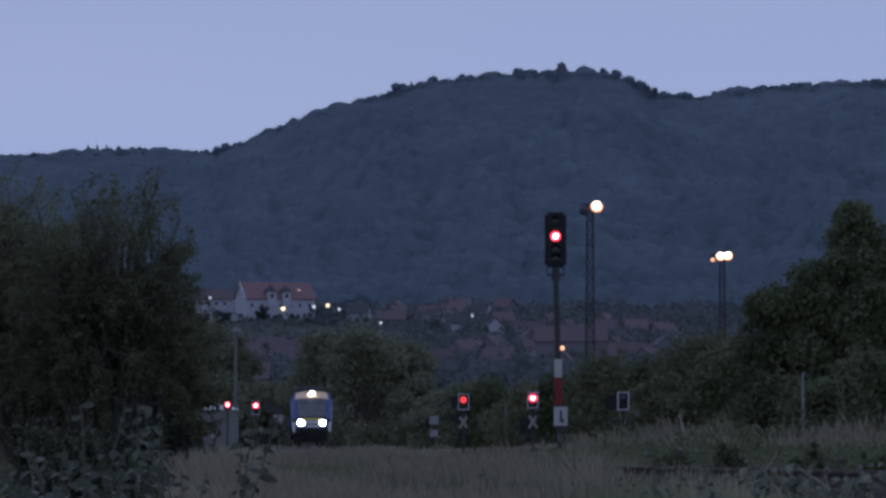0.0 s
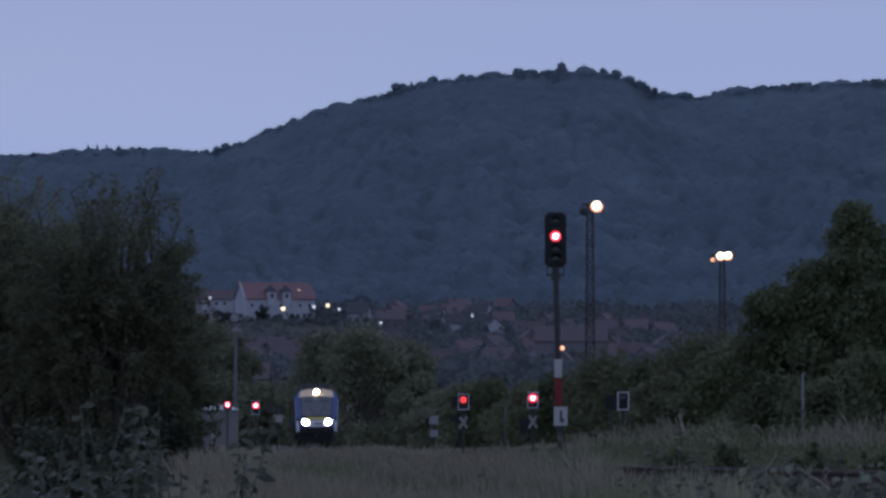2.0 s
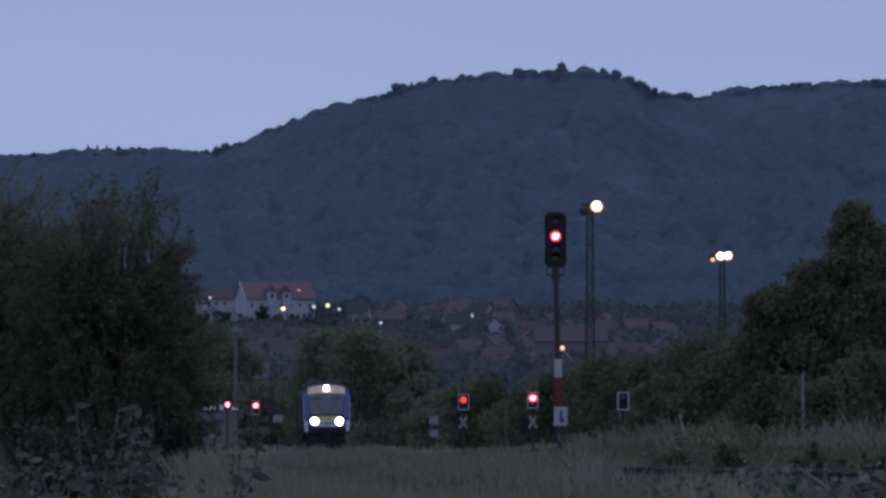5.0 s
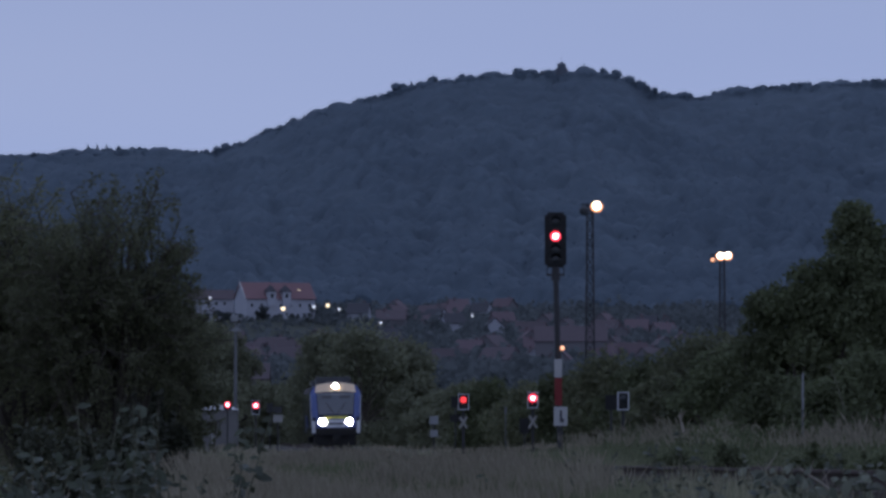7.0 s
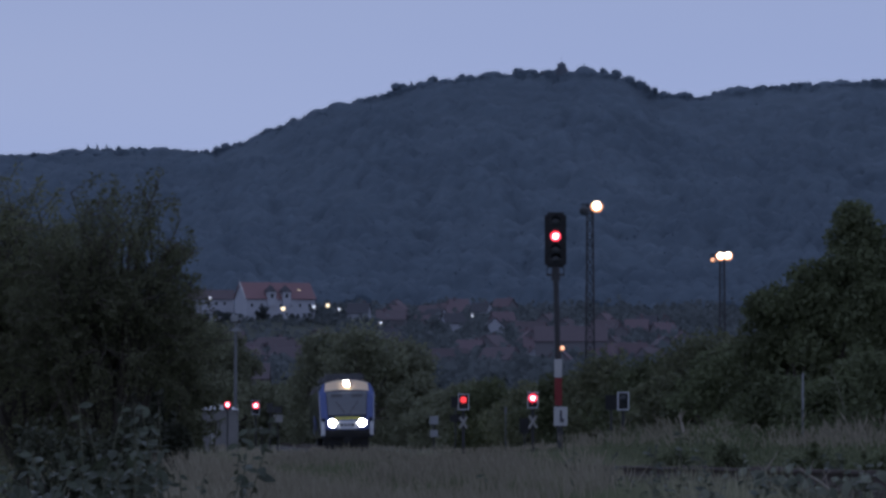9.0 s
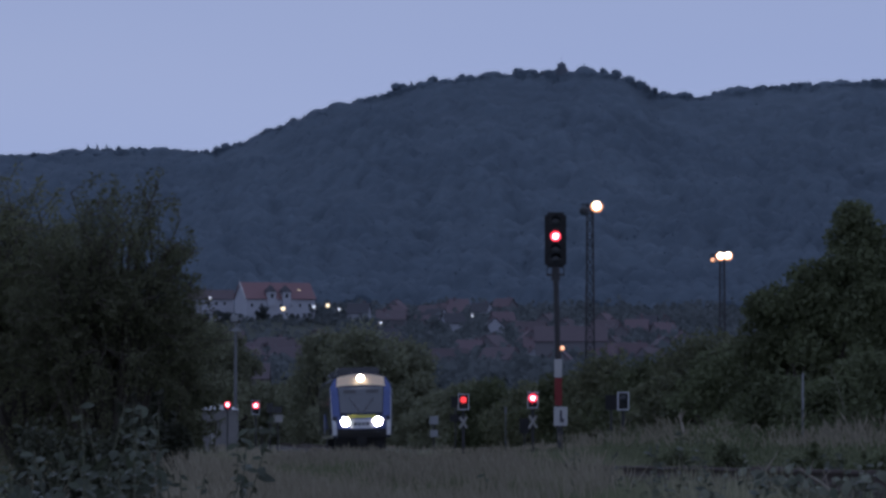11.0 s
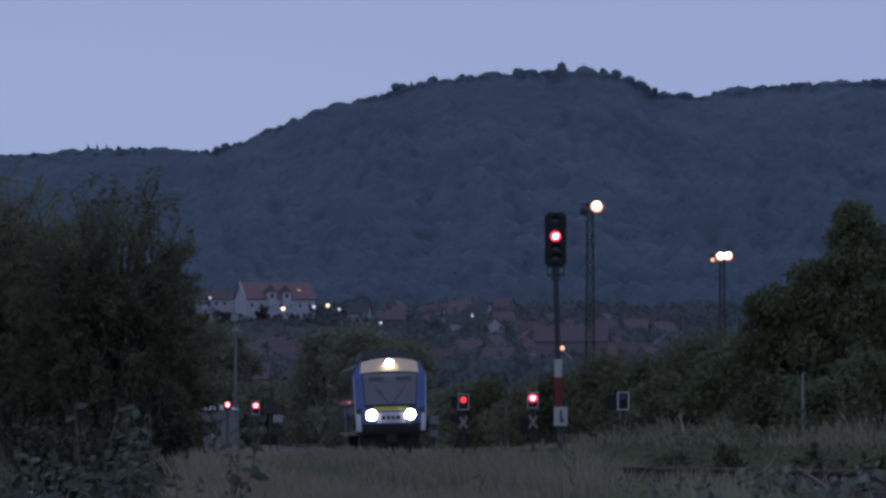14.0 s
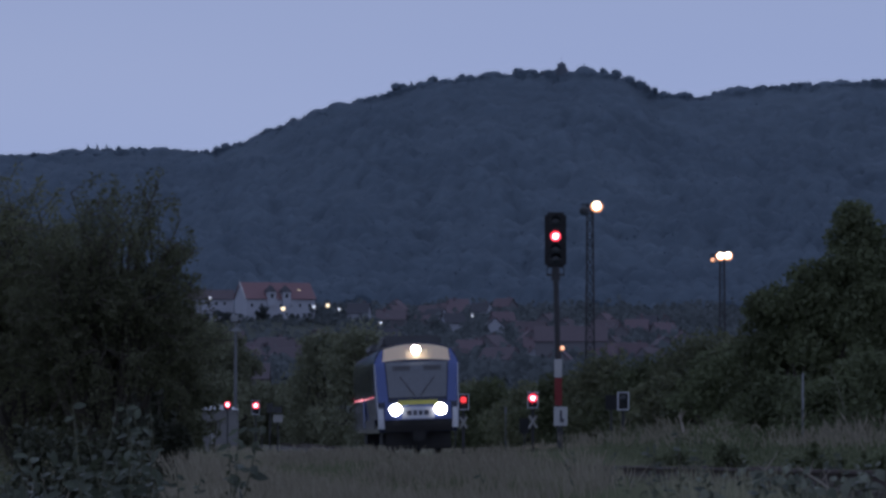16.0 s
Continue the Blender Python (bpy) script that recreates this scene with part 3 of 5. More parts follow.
def shrub(name, x, y, w, h, depth, leaves, size, seed, label, mtl=M_LEAF, shoots=0, top=0.75, lumps=26, slim=0.5, base=0.0, group="", belly=0.42):
    """A tree or bush: forked trunk, limbs to many lumps of foliage, leafy shoots above."""
    rng = np.random.default_rng(seed)
    leaves, size = int(leaves * 0.75), size * 1.11
    t = thing(name, pose(x, y, land1(x, y) - 0.05), label, "tree" if name.endswith("tree") else "bush", group)
    # lumps spread in a dome
    cs, rs = [], []
    for k in range(lumps):
        a = rng.uniform(0, 6.283)
        q = math.sqrt(rng.uniform(0.0, 1))
        zz = rng.uniform(base, 1.0)
        wide = math.sqrt(max(0.05, 1 - abs((zz - belly) / 0.6) ** 2.2))
        r = rng.uniform(0.10, 0.2) * min(w, h)
        cs.append((math.cos(a) * q * max(0.05, w / 2 * wide - r * 0.6), math.sin(a) * q * depth / 2 * wide, max(r * 0.5, zz * (h * top) - r * 0.3)))
        rs.append(r)
    cs, rs = np.array(cs), np.array(rs)
    bm = B()
    fork = Vector((0, 0, h * 0.18))
    rod(bm, (0, 0, -0.3), fork, max(0.03, h * 0.03), max(0.025, h * 0.022), 8)
    for c in cs[:: max(1, lumps // 16)]:
        c = Vector(c)
        mid = fork.lerp(c, 0.5) + Vector(rng.normal(size=3) * 0.05 * h)
        tube(bm, [fork, mid, c], h * 0.014, h * 0.004, 5)
    pos = []
    nshoot = int(leaves * 0.34) if shoots else 0
    which = rng.choice(lumps, leaves - nshoot, p=rs ** 2 / np.sum(rs ** 2))
    dirs = rng.normal(size=(leaves - nshoot, 3))
    dirs /= np.linalg.norm(dirs, axis=1)[:, None]
    rad = rs[which] * rng.uniform(0.3, 1.45, leaves - nshoot) ** 0.8
    pos.append(cs[which] + dirs * rad[:, None] * np.array([1.0, 1.0, 0.85]))
    for k in range(shoots):
        c = cs[rng.integers(lumps)] * np.array([1, 1, 0.9])
        ln = rng.uniform(0.12, 0.3) * h
        lean = c[0] / (w / 2) * 0.45 + rng.normal() * 0.12
        dv = np.array([lean, rng.normal() * 0.2, 1.0])
        dv /= np.linalg.norm(dv)
        end = c + dv * ln
        end[2] = min(end[2], h * (1.02 - 0.55 * abs(end[0] / (w / 2)) ** 2.5))
        rod(bm, fork, c, 0.012, 0.012, 4)
        tube(bm, [c, (c + end) / 2 + rng.normal(size=3) * 0.03, end], 0.012, 0.004, 4)
        m = max(4, nshoot // shoots)
        f = rng.uniform(0.05, 1, m)[:, None]
        pos.append(c + (end - c) * f + rng.normal(size=(m, 3)) * 0.085 * (1.2 - f) * (h / 3.5))
    pos = np.concatenate(pos)
    pos[:, 2] = np.maximum(pos[:, 2], 0.02)
    part("trunk", bm, M_BARK, t)
    crown = new("crown", leaf_mesh("crown", pos, size, rng, mtl, slim=slim))
    crown.parent = t
    return t


def plume_tree(name, x, y, w, h, depth, seed, label, plumes=200, per=120, core=12000, size=0.05, mtl=M_LEAF, group=""):
    """A tree of fanning limbs that end in feathery, arching leafy plumes with gaps between."""
    rng = np.random.default_rng(seed)
    t = thing(name, pose(x, y, land1(x, y) - 0.05), label, "tree", group)
    mid = np.array([0, 0, h * 0.42])
    reach = np.array([w / 2, depth / 2, h * 0.56])
    bm = B()
    fork = Vector((0, 0, h * 0.16))
    rod(bm, (0, 0, -0.3), fork, h * 0.03, h * 0.022, 8)
    limbs = []
    for k in range(15):
        lean = -1.15 + 2.3 * (k + rng.uniform(0.2, 0.8)) / 15
        e = mid + np.array([math.sin(lean), rng.uniform(-0.7, 0.7), math.cos(lean) * 0.9]) * reach * rng.uniform(0.62, 0.8)
        m1 = np.array(fork) * 0.5 + e * 0.5 + np.array([e[0] * 0.12, 0, -0.04 * h])
        tube(bm, [fork, m1, e], h * 0.013, h * 0.004, 5)
        limbs.append((m1, e))
    pos = []
    for k in range(plumes):
        m1, e = limbs[rng.integers(15)]
        f = rng.uniform(0.1, 1.0)
        a = m1 + (e - m1) * f + rng.normal(size=3) * 0.03 * h
        d = (a - mid) / reach + rng.normal(size=3) * 0.4
        d[2] += 0.3
        d /= np.linalg.norm(d)
        ln = h * rng.uniform(0.12, 0.27)
        c = a + d * ln * np.array([1, 1, 1.0])
        q = np.linalg.norm((c - mid) / reach)
        far = rng.uniform(0.9, 1.2)
        if q > far:
            c = mid + (c - mid) * far / q
        bend = np.array([rng.normal() * 0.05, 0, rng.uniform(0.0, 0.07)]) * h
        m2 = (a + c) / 2 + bend
        tube(bm, [a, m2, c], 0.009, 0.003, 3)
        f = rng.uniform(0, 1, per)[:, None]
        line = a * (1 - f) ** 2 + 2 * m2 * f * (1 - f) + c * f ** 2
        pos.append(line + rng.normal(size=(per, 3)) * (0.072 - 0.045 * f) * (h / 4))
    d = rng.normal(size=(core, 3))
    d /= np.linalg.norm(d, axis=1)[:, None]
    clump = np.round(d * 2.2) / 2.2
    d = d * 0.6 + clump * 0.4
    body = mid + d * reach * (rng.uniform(0.1, 0.86, core) ** 0.7)[:, None]
    gap = np.sin(body[:, 0] * 5.1 + seed) * np.sin(body[:, 2] * 4.3 + 2 * seed) + np.sin(body[:, 0] * 9 + body[:, 2] * 7)
    pos.append(body[gap < 0.75])
    pos = np.concatenate(pos)
    pos[:, 2] = np.maximum(pos[:, 2], 0.02)
    part("trunk", bm, M_BARK, t)
    crown = new("crown", leaf_mesh("crown", pos, size, rng, mtl, slim=0.4))
    crown.parent = t
    return t


# near trees and bushes beside the meadow
ELDER = "dark bushy tree with feathery arching leafy branches"
for k, (ex, ey, ew, eh, n) in enumerate(((-3.68, 62, 2.1, 4.3, 260), (-4.72, 63, 1.9, 4.2, 210), (-4.25, 64, 1.7, 3.95, 150), (-5.5, 64, 1.6, 4.2, 120), (-3.17, 63, 1.2, 3.0, 130))):
    plume_tree("elder_tree", ex, ey, ew, eh, 1.9, 3 + k, ELDER, n, group="trees beside the meadow")
# low bushes wear the shade-darkened leaf
shrub("elder_bush", -3.18, 60, 1.05, 1.9, 1.4, 13000, 0.065, 6, "low elder bush in the meadow, shade in its leaf colour", M_SHADE_LEAF, shoots=40, lumps=26, slim=0.4)
shrub("elder_bush", -4.07, 56, 2.4, 1.6, 1.6, 14000, 0.07, 7, "low bramble bush, shade in its leaf colour", M_SHADE_LEAF, shoots=20, lumps=26)
shrub("elder_bush", -3.40, 57, 1.6, 1.5, 1.4, 12000, 0.065, 8, "low bramble bush, shade in its leaf colour", M_SHADE_LEAF, shoots=24, lumps=26)

# trees along the cutting
OAK = "dense dark broadleaf tree beside the line"
HAZEL = "dense green hazel bush beside the line"
shrub("oak_tree", 8.21, 112, 2.3, 5.75, 2.4, 34000, 0.10, 21, "dense dark broadleaf tree with a pointed top", M_LEAF2, lumps=60, top=0.92)
shrub("oak_tree", 9.14, 113, 2.6, 5.1, 2.6, 22000, 0.11, 26, OAK, M_LEAF2, lumps=50, top=0.92)
shrub("oak_tree", 7.26, 112, 2.2, 4.5, 2.4, 28000, 0.10, 22, OAK, M_LEAF2, lumps=54, top=0.92)
shrub("oak_tree", 6.53, 113, 1.9, 3.8, 2.2, 22000, 0.10, 27, OAK, M_LEAF2, lumps=46, top=0.92)
shrub("hazel_bush", 7.43, 98, 2.4, 2.5, 2.2, 18000, 0.09, 23, HAZEL, M_HAZEL, shoots=10, lumps=40, top=0.85)
shrub("hazel_bush", 6.55, 106, 2.4, 2.2, 2.2, 15000, 0.10, 24, HAZEL, M_HAZEL, shoots=8, lumps=36, top=0.85)
shrub("hazel_bush", 6.99, 135, 3.4, 2.9, 3.0, 15000, 0.12, 25, HAZEL, M_HAZEL, lumps=40, top=0.9)
shrub("hazel_bush", 6.54, 95, 1.8, 1.9, 1.8, 12000, 0.09, 28, HAZEL, M_HAZEL, shoots=8, lumps=30, top=0.85)
BRAMBLE = "low tangled bramble bush on the railway bank"
for k, (bx, by, bw, bh) in enumerate(((4.69, 118, 2.2, 1.0), (4.86, 104, 1.8, 0.9), (5.26, 96, 1.8, 1.0), (5.62, 88, 1.5, 0.85), (6.26, 86, 1.8, 1.0), (6.31, 80, 1.4, 0.9), (4.45, 132, 2.0, 1.0),
                                      (3.86, 76, 0.9, 0.75), (3.67, 88, 1.0, 0.7), (4.41, 66, 0.8, 0.75), (4.58, 60, 0.7, 0.75))):
    shrub("bramble_bush", bx, by, bw, bh, bw, 5000, 0.06, 100 + k, BRAMBLE, (M_HAZEL, M_LEAF2)[k % 2], shoots=14, lumps=18, group="brambles on the bank")
HEDGE = [(8.69, 190, 5.0, 4.4), (7.34, 200, 4.6, 3.9), (6.28, 215, 4.2, 4.3), (5.44, 240, 4.6, 3.8),
         (4.10, 262, 4.8, 3.8), (2.37, 275, 5.0, 4.0), (6.93, 170, 3.6, 2.7), (8.12, 160, 3.8, 3.2), (8.22, 150, 3.0, 3.6)]
for k, (hx, hy, hw, hh) in enumerate(HEDGE):
    shrub("hedge_bush", hx, hy, hw, hh, 4.0, 10000, 0.2, 40 + k, "dark overgrown hedge bush beside the sidings", (M_LEAF, M_LEAF2)[k % 2], lumps=44, top=0.92, group="hedge beside the sidings")
YARD = [(-10.09, 470, 8.0, 9.6), (-6.57, 455, 9.0, 10.0), (-3.42, 460, 8.0, 9.2), (0.25, 420, 6.0, 4.5), (2.25, 400, 7.0, 5.0),
        (-18.29, 430, 7.0, 10.4), (-16.51, 440, 5.0, 9.6), (-20.45, 430, 7.0, 10.4), (-15.12, 480, 6.0, 5.6), (-12.98, 490, 5.0, 6.0), (-1.68, 430, 5.0, 6.0)]
for k, (hx, hy, hw, hh) in enumerate(YARD):
    shrub("yard_tree", hx, hy, hw, hh, 6.0, 9000, 0.38, 60 + k, "dark round-crowned tree at the station yard", M_YARD, lumps=46, top=0.92, group="trees at the station yard")

# ---------- railway ----------


def sweep(profile, offset, y0, y1, step):
    """Closed profile (dx, dz) swept along the track."""
    ys = np.arange(y0, y1 + step, step)
    k = len(profile)
    v = []
    for y in ys:
        for dx, dz in profile:
            v.append((track_x(y) + offset + dx, y, rail_z(y) + dz))
    f = []
    for i in range(len(ys) - 1):
        for j in range(k):
            j2 = (j + 1) % k
            f.append((i * k + j, i * k + j2, (i + 1) * k + j2, (i + 1) * k + j))
    return v, f


def build_track():
    t = thing("railway_track", pose(0, 0, 0), "rusty single railway track on old sleepers", "railway track", kind="structure")
    rail = [(-0.036, 0), (0.036, 0), (0.036, -0.04), (0.01, -0.05), (0.01, -0.135), (0.07, -0.16), (-0.07, -0.16), (-0.01, -0.135), (-0.01, -0.05), (-0.036, -0.04)]
    for s in (-0.7535, 0.7535):
        v, f = sweep(rail, s, 20, 640, 4)
        ob = new("rail", fast_mesh("rail", v, f, [M_RAIL]))
        ob.parent = t
    bed = [(-1.6, -0.24), (1.6, -0.24), (2.5, -0.75), (-2.5, -0.75)]
    v, f = sweep(bed, 0, 16, 644, 4)
    ob = new("track_bed", fast_mesh("track_bed", v, f, [M_BALLAST]))
    tagged(ob, "weedy ballast bed of the railway line", "track bed", kind="structure")
    return t


TRACK = build_track()


def train_body(parent, length, front):
    """Car body shell; nose at y = 0, tail at y = length."""
    zs = [0.78, 0.96, 1.2, 1.55, 1.9, 2.3, 2.74, 3.05, 3.3, 3.46, 3.56, 3.64, 3.68]
    nu = 14
    v, f = [], []
    for z in zs:
        hw = half_width(z)
        row = [(-hw, length, z)]
        for i in range(nu + 1):
            x = hw * (2 * i / nu - 1)
            row.append((x, nose(x, z) if front else 0.0, z))
        row.append((hw, length, z))
        v += row
    k = nu + 3
    for r in range(len(zs) - 1):
        for i in range(k - 1):
            f.append((r * k + i, r * k + i + 1, (r + 1) * k + i + 1, (r + 1) * k + i))
        f.append((r * k + k - 1, r * k, (r + 1) * k, (r + 1) * k + k - 1))
    bm = B()
    bv = [bm.verts.new(p) for p in v]
    for q in f:
        bm.faces.new([bv[i] for i in q])
    bm.faces.new(bv[:k])
    bm.faces.new(bv[-k:])
    return part("body", bm, M_TSIDE, parent, "dark blue car body")


def half_width(z):
    return float(np.interp(z, [0.7, 0.96, 1.2, 1.9, 2.74, 3.05, 3.3, 3.46, 3.56, 3.64, 3.68], [1.25, 1.28, 1.32, 1.37, 1.385, 1.355, 1.28, 1.14, 0.92, 0.6, 0.3]))


def nose(x, z):
    """How far behind the foremost point the front surface lies."""
    lean = max(0.0, z - 1.25) * 0.22 + max(0.0, z - 2.9) * 0.35 + max(0.0, 1.0 - z) * 0.2
    return lean + 0.42 * (abs(x) / 1.385) ** 2.6


def front_patch(name, parent, material, corners, label="", proud=0.012, n=10, bow=0.0):
    """A panel on the nose: corners (x, z) bottom left, bottom right, top right, top left."""
    bl, br, tr, tl = [Vector(c) for c in corners]
    bm = B()
    grid = []
    for j in range(n + 1):
        row = []
        for i in range(n + 1):
            p = bl.lerp(br, i / n).lerp(tl.lerp(tr, i / n), j / n)
            p.y += bow * (1 - (p.x / 1.1) ** 2) * (0.4 + 0.6 * j / n)
            row.append((bm.verts.new((p.x, nose(p.x, p.y) - proud, p.y)), bm.verts.new((p.x, nose(p.x, p.y) + 0.03, p.y))))
        grid.append(row)
    for j in range(n):
        for i in range(n):
            for s in (0, 1):
                bm.faces.new((grid[j][i][s], grid[j][i + 1][s], grid[j + 1][i + 1][s], grid[j + 1][i][s]))
    rim = [grid[0][i] for i in range(n + 1)] + [grid[j][n] for j in range(1, n + 1)] + [grid[n][i] for i in range(n - 1, -1, -1)] + [grid[j][0] for j in range(n - 1, 0, -1)]
    for k in range(len(rim)):
        a, b = rim[k], rim[(k + 1) % len(rim)]
        bm.faces.new((a[0], b[0], b[1], a[1]))
    return part(name, bm, material, parent, label, smooth=False)


def build_train():
    t = thing("railcar", pose(track_x(373), 373, 0), "white and blue diesel railcar with bright headlights on the track", "train")
    body = train_body(t, 27.0, True)
    front_patch("windscreen", body, M_TSCREEN, [(-0.92, 1.90), (0.92, 1.90), (1.0, 3.04), (-1.0, 3.04)], "one-piece windscreen, sky reflection put into its grey")
    front_patch("destination_panel", body, M_TCREAM, [(-1.09, 3.06), (1.09, 3.06), (1.04, 3.45), (-1.04, 3.45)], "cream panel above the windscreen", 0.014, 12, 0.17)
    for s in (-1, 1):
        lo, li, hi, ho = s * 1.27, s * 0.95, s * 1.04, s * 1.345
        c = [(lo, 1.75), (li, 1.75), (hi, 3.10), (ho, 3.05)]
        front_patch("corner_panel", body, M_TBLUE, c if s < 0 else [c[1], c[0], c[3], c[2]], "blue painted corner panel")
        c = [(s * 1.335, 3.06), (s * 1.10, 3.06), (s * 1.06, 3.44), (s * 1.13, 3.44)]
        front_patch("roof_corner", body, M_TBLUE, c if s < 0 else [c[1], c[0], c[3], c[2]], "blue painted roof corner")
        c = [(s * 1.318, 1.5), (s * 1.28, 1.5), (s * 1.338, 2.98), (s * 1.36, 2.98)]
        front_patch("edge_strip", body, M_TWHITE, c if s < 0 else [c[1], c[0], c[3], c[2]], "white painted edge strip", 0.016)
        c = [(s * 1.29, 0.90), (s * 1.09, 0.90), (s * 1.12, 1.55), (s * 1.30, 1.55)]
        front_patch("lower_corner", body, M_TWHITE, c if s < 0 else [c[1], c[0], c[3], c[2]], "white painted lower corner")
    front_patch("bumper_panel", body, M_TUNDER, [(-1.07, 0.80), (1.07, 0.80), (1.07, 1.16), (-1.07, 1.16)], "black bumper panel")
    front_patch("cab_front", body, M_TBLUE, [(-1.08, 1.18), (1.08, 1.18), (1.06, 1.74), (-1.06, 1.74)], "blue panel round the headlights", 0.008)
    front_patch("yellow_stripe", body, M_TYEL, [(-0.60, 1.66), (0.60, 1.66), (0.64, 1.80), (-0.64, 1.80)], "dull yellow stripe")
    plate = front_patch("number_plate", body, M_TWHITE, [(-0.52, 1.20), (0.52, 1.20), (0.52, 1.60), (-0.52, 1.60)], "white plate with an unreadable number", 0.02)
    for k, (a, b) in enumerate(((-0.36, -0.21), (-0.16, -0.04), (0.01, 0.13), (0.18, 0.34))):
        front_patch("number_bar", plate, M_INK, [(a, 1.32), (b, 1.32), (b, 1.47), (a, 1.47)], "", 0.03, 2)
    for s in (-1, 1):
        bm = B()
        x = s * 0.72
        rod(bm, (x, nose(x, 1.5) + 0.15, 1.5), (x, nose(x, 1.5) - 0.05, 1.5), 0.24, 0.235, 20)
        hl = part("headlight_housing", bm, M_TGREY, body)
        bm = B()
        disc(bm, (x, nose(x, 1.5) - 0.052, 1.5), 0.178, 0.05)
        part("headlight", bm, G_HEAD, hl, "glowing white headlight")
    bm = B()
    rod(bm, (0, nose(0, 3.43) + 0.2, 3.43), (0, nose(0, 3.43) - 0.05, 3.43), 0.17, 0.165, 20)
    hl = part("headlight_housing", bm, M_TGREY, body)
    bm = B()
    disc(bm, (0, nose(0, 3.43) - 0.052, 3.43), 0.125, 0.04)
    part("headlight", bm, G_HEAD, hl, "glowing white headlight")
    # wipers and cab interior seen through the glass
    for s in (-1, 1):
        bm = B()
        rod(bm, (s * 0.1, nose(0.1, 1.95) - 0.04, 1.95), (s * 0.55, nose(0.55, 2.6) - 0.04, 2.55), 0.015, 0.012, 5)
        part("wiper", bm, M_RUBBER, body)
        a, b = sorted((s * 0.22, s * 0.78))
        front_patch("blind", body, M_TGREY, [(a, 2.76), (b, 2.76), (b, 2.92), (a, 2.92)], "grey blind behind the windscreen", 0.016, 4)
    # undercarriage at the front
    bm = B()
    box(bm, -1.05, 1.05, 0.35, 0.5, 0.22, 0.86, 0.03)
    part("snow_plough", bm, M_TUNDER, t)
    bm = B()
    rod(bm, (0, 0.5, 0.62), (0, -0.28, 0.62), 0.12, 0.12, 12)
    box(bm, -0.2, 0.2, -0.4, -0.1, 0.46, 0.80, 0.03)
    part("coupler", bm, M_TUNDER, t)
    # dark skirt band and windows along the sides
    for s in (-1, 1):
        bm = B()
        a, b = sorted((s * 1.362, s * 1.392))
        box(bm, a, b, 1.2, 26.6, 0.9, 1.2)
        part("skirt_band", bm, M_TSIDE, body, "dark blue skirt")
        for k in range(11):
            bm = B()
            a, b = sorted((s * 1.36, s * 1.398))
            box(bm, a, b, 1.9 + k * 2.2, 3.7 + k * 2.2, 1.95, 2.85, 0.01)
            part("side_window", bm, M_TGLASS, body)
        bm = B()
        a, b = sorted((s * 1.36, s * 1.394))
        box(bm, a, b, 12.4, 13.9, 0.95, 1.9, 0.01)
        part("side_door", bm, M_TBLUE, body, "blue sliding door")
    for y0, y1, hw, zt in ((4.0, 9.0, 0.95, 3.95), (11.5, 17.0, 0.8, 3.9), (19.0, 24.0, 0.95, 3.92)):
        bm = B()
        box(bm, -hw, hw, y0, y1, 3.60, zt, 0.08)
        part("roof_unit", bm, M_TGREY, body, "dark grey roof equipment box")
    for by in (4.2, 22.8):
        bm = B()
        box(bm, -1.1, 1.1, by - 1.4, by + 1.4, 0.35, 0.75, 0.05)
        bogie = part("bogie", bm, M_TUNDER, t)
        for wy in (-0.95, 0.95):
            for s in (-1, 1):
                bm = B()
                rod(bm, (s * 0.69, by + wy, 0.385), (s * 0.82, by + wy, 0.385), 0.385, 0.385, 24)
                part("wheel", bm, M_TUNDER, bogie)
    return t


TRAIN = build_train()

# ---------- signals ----------


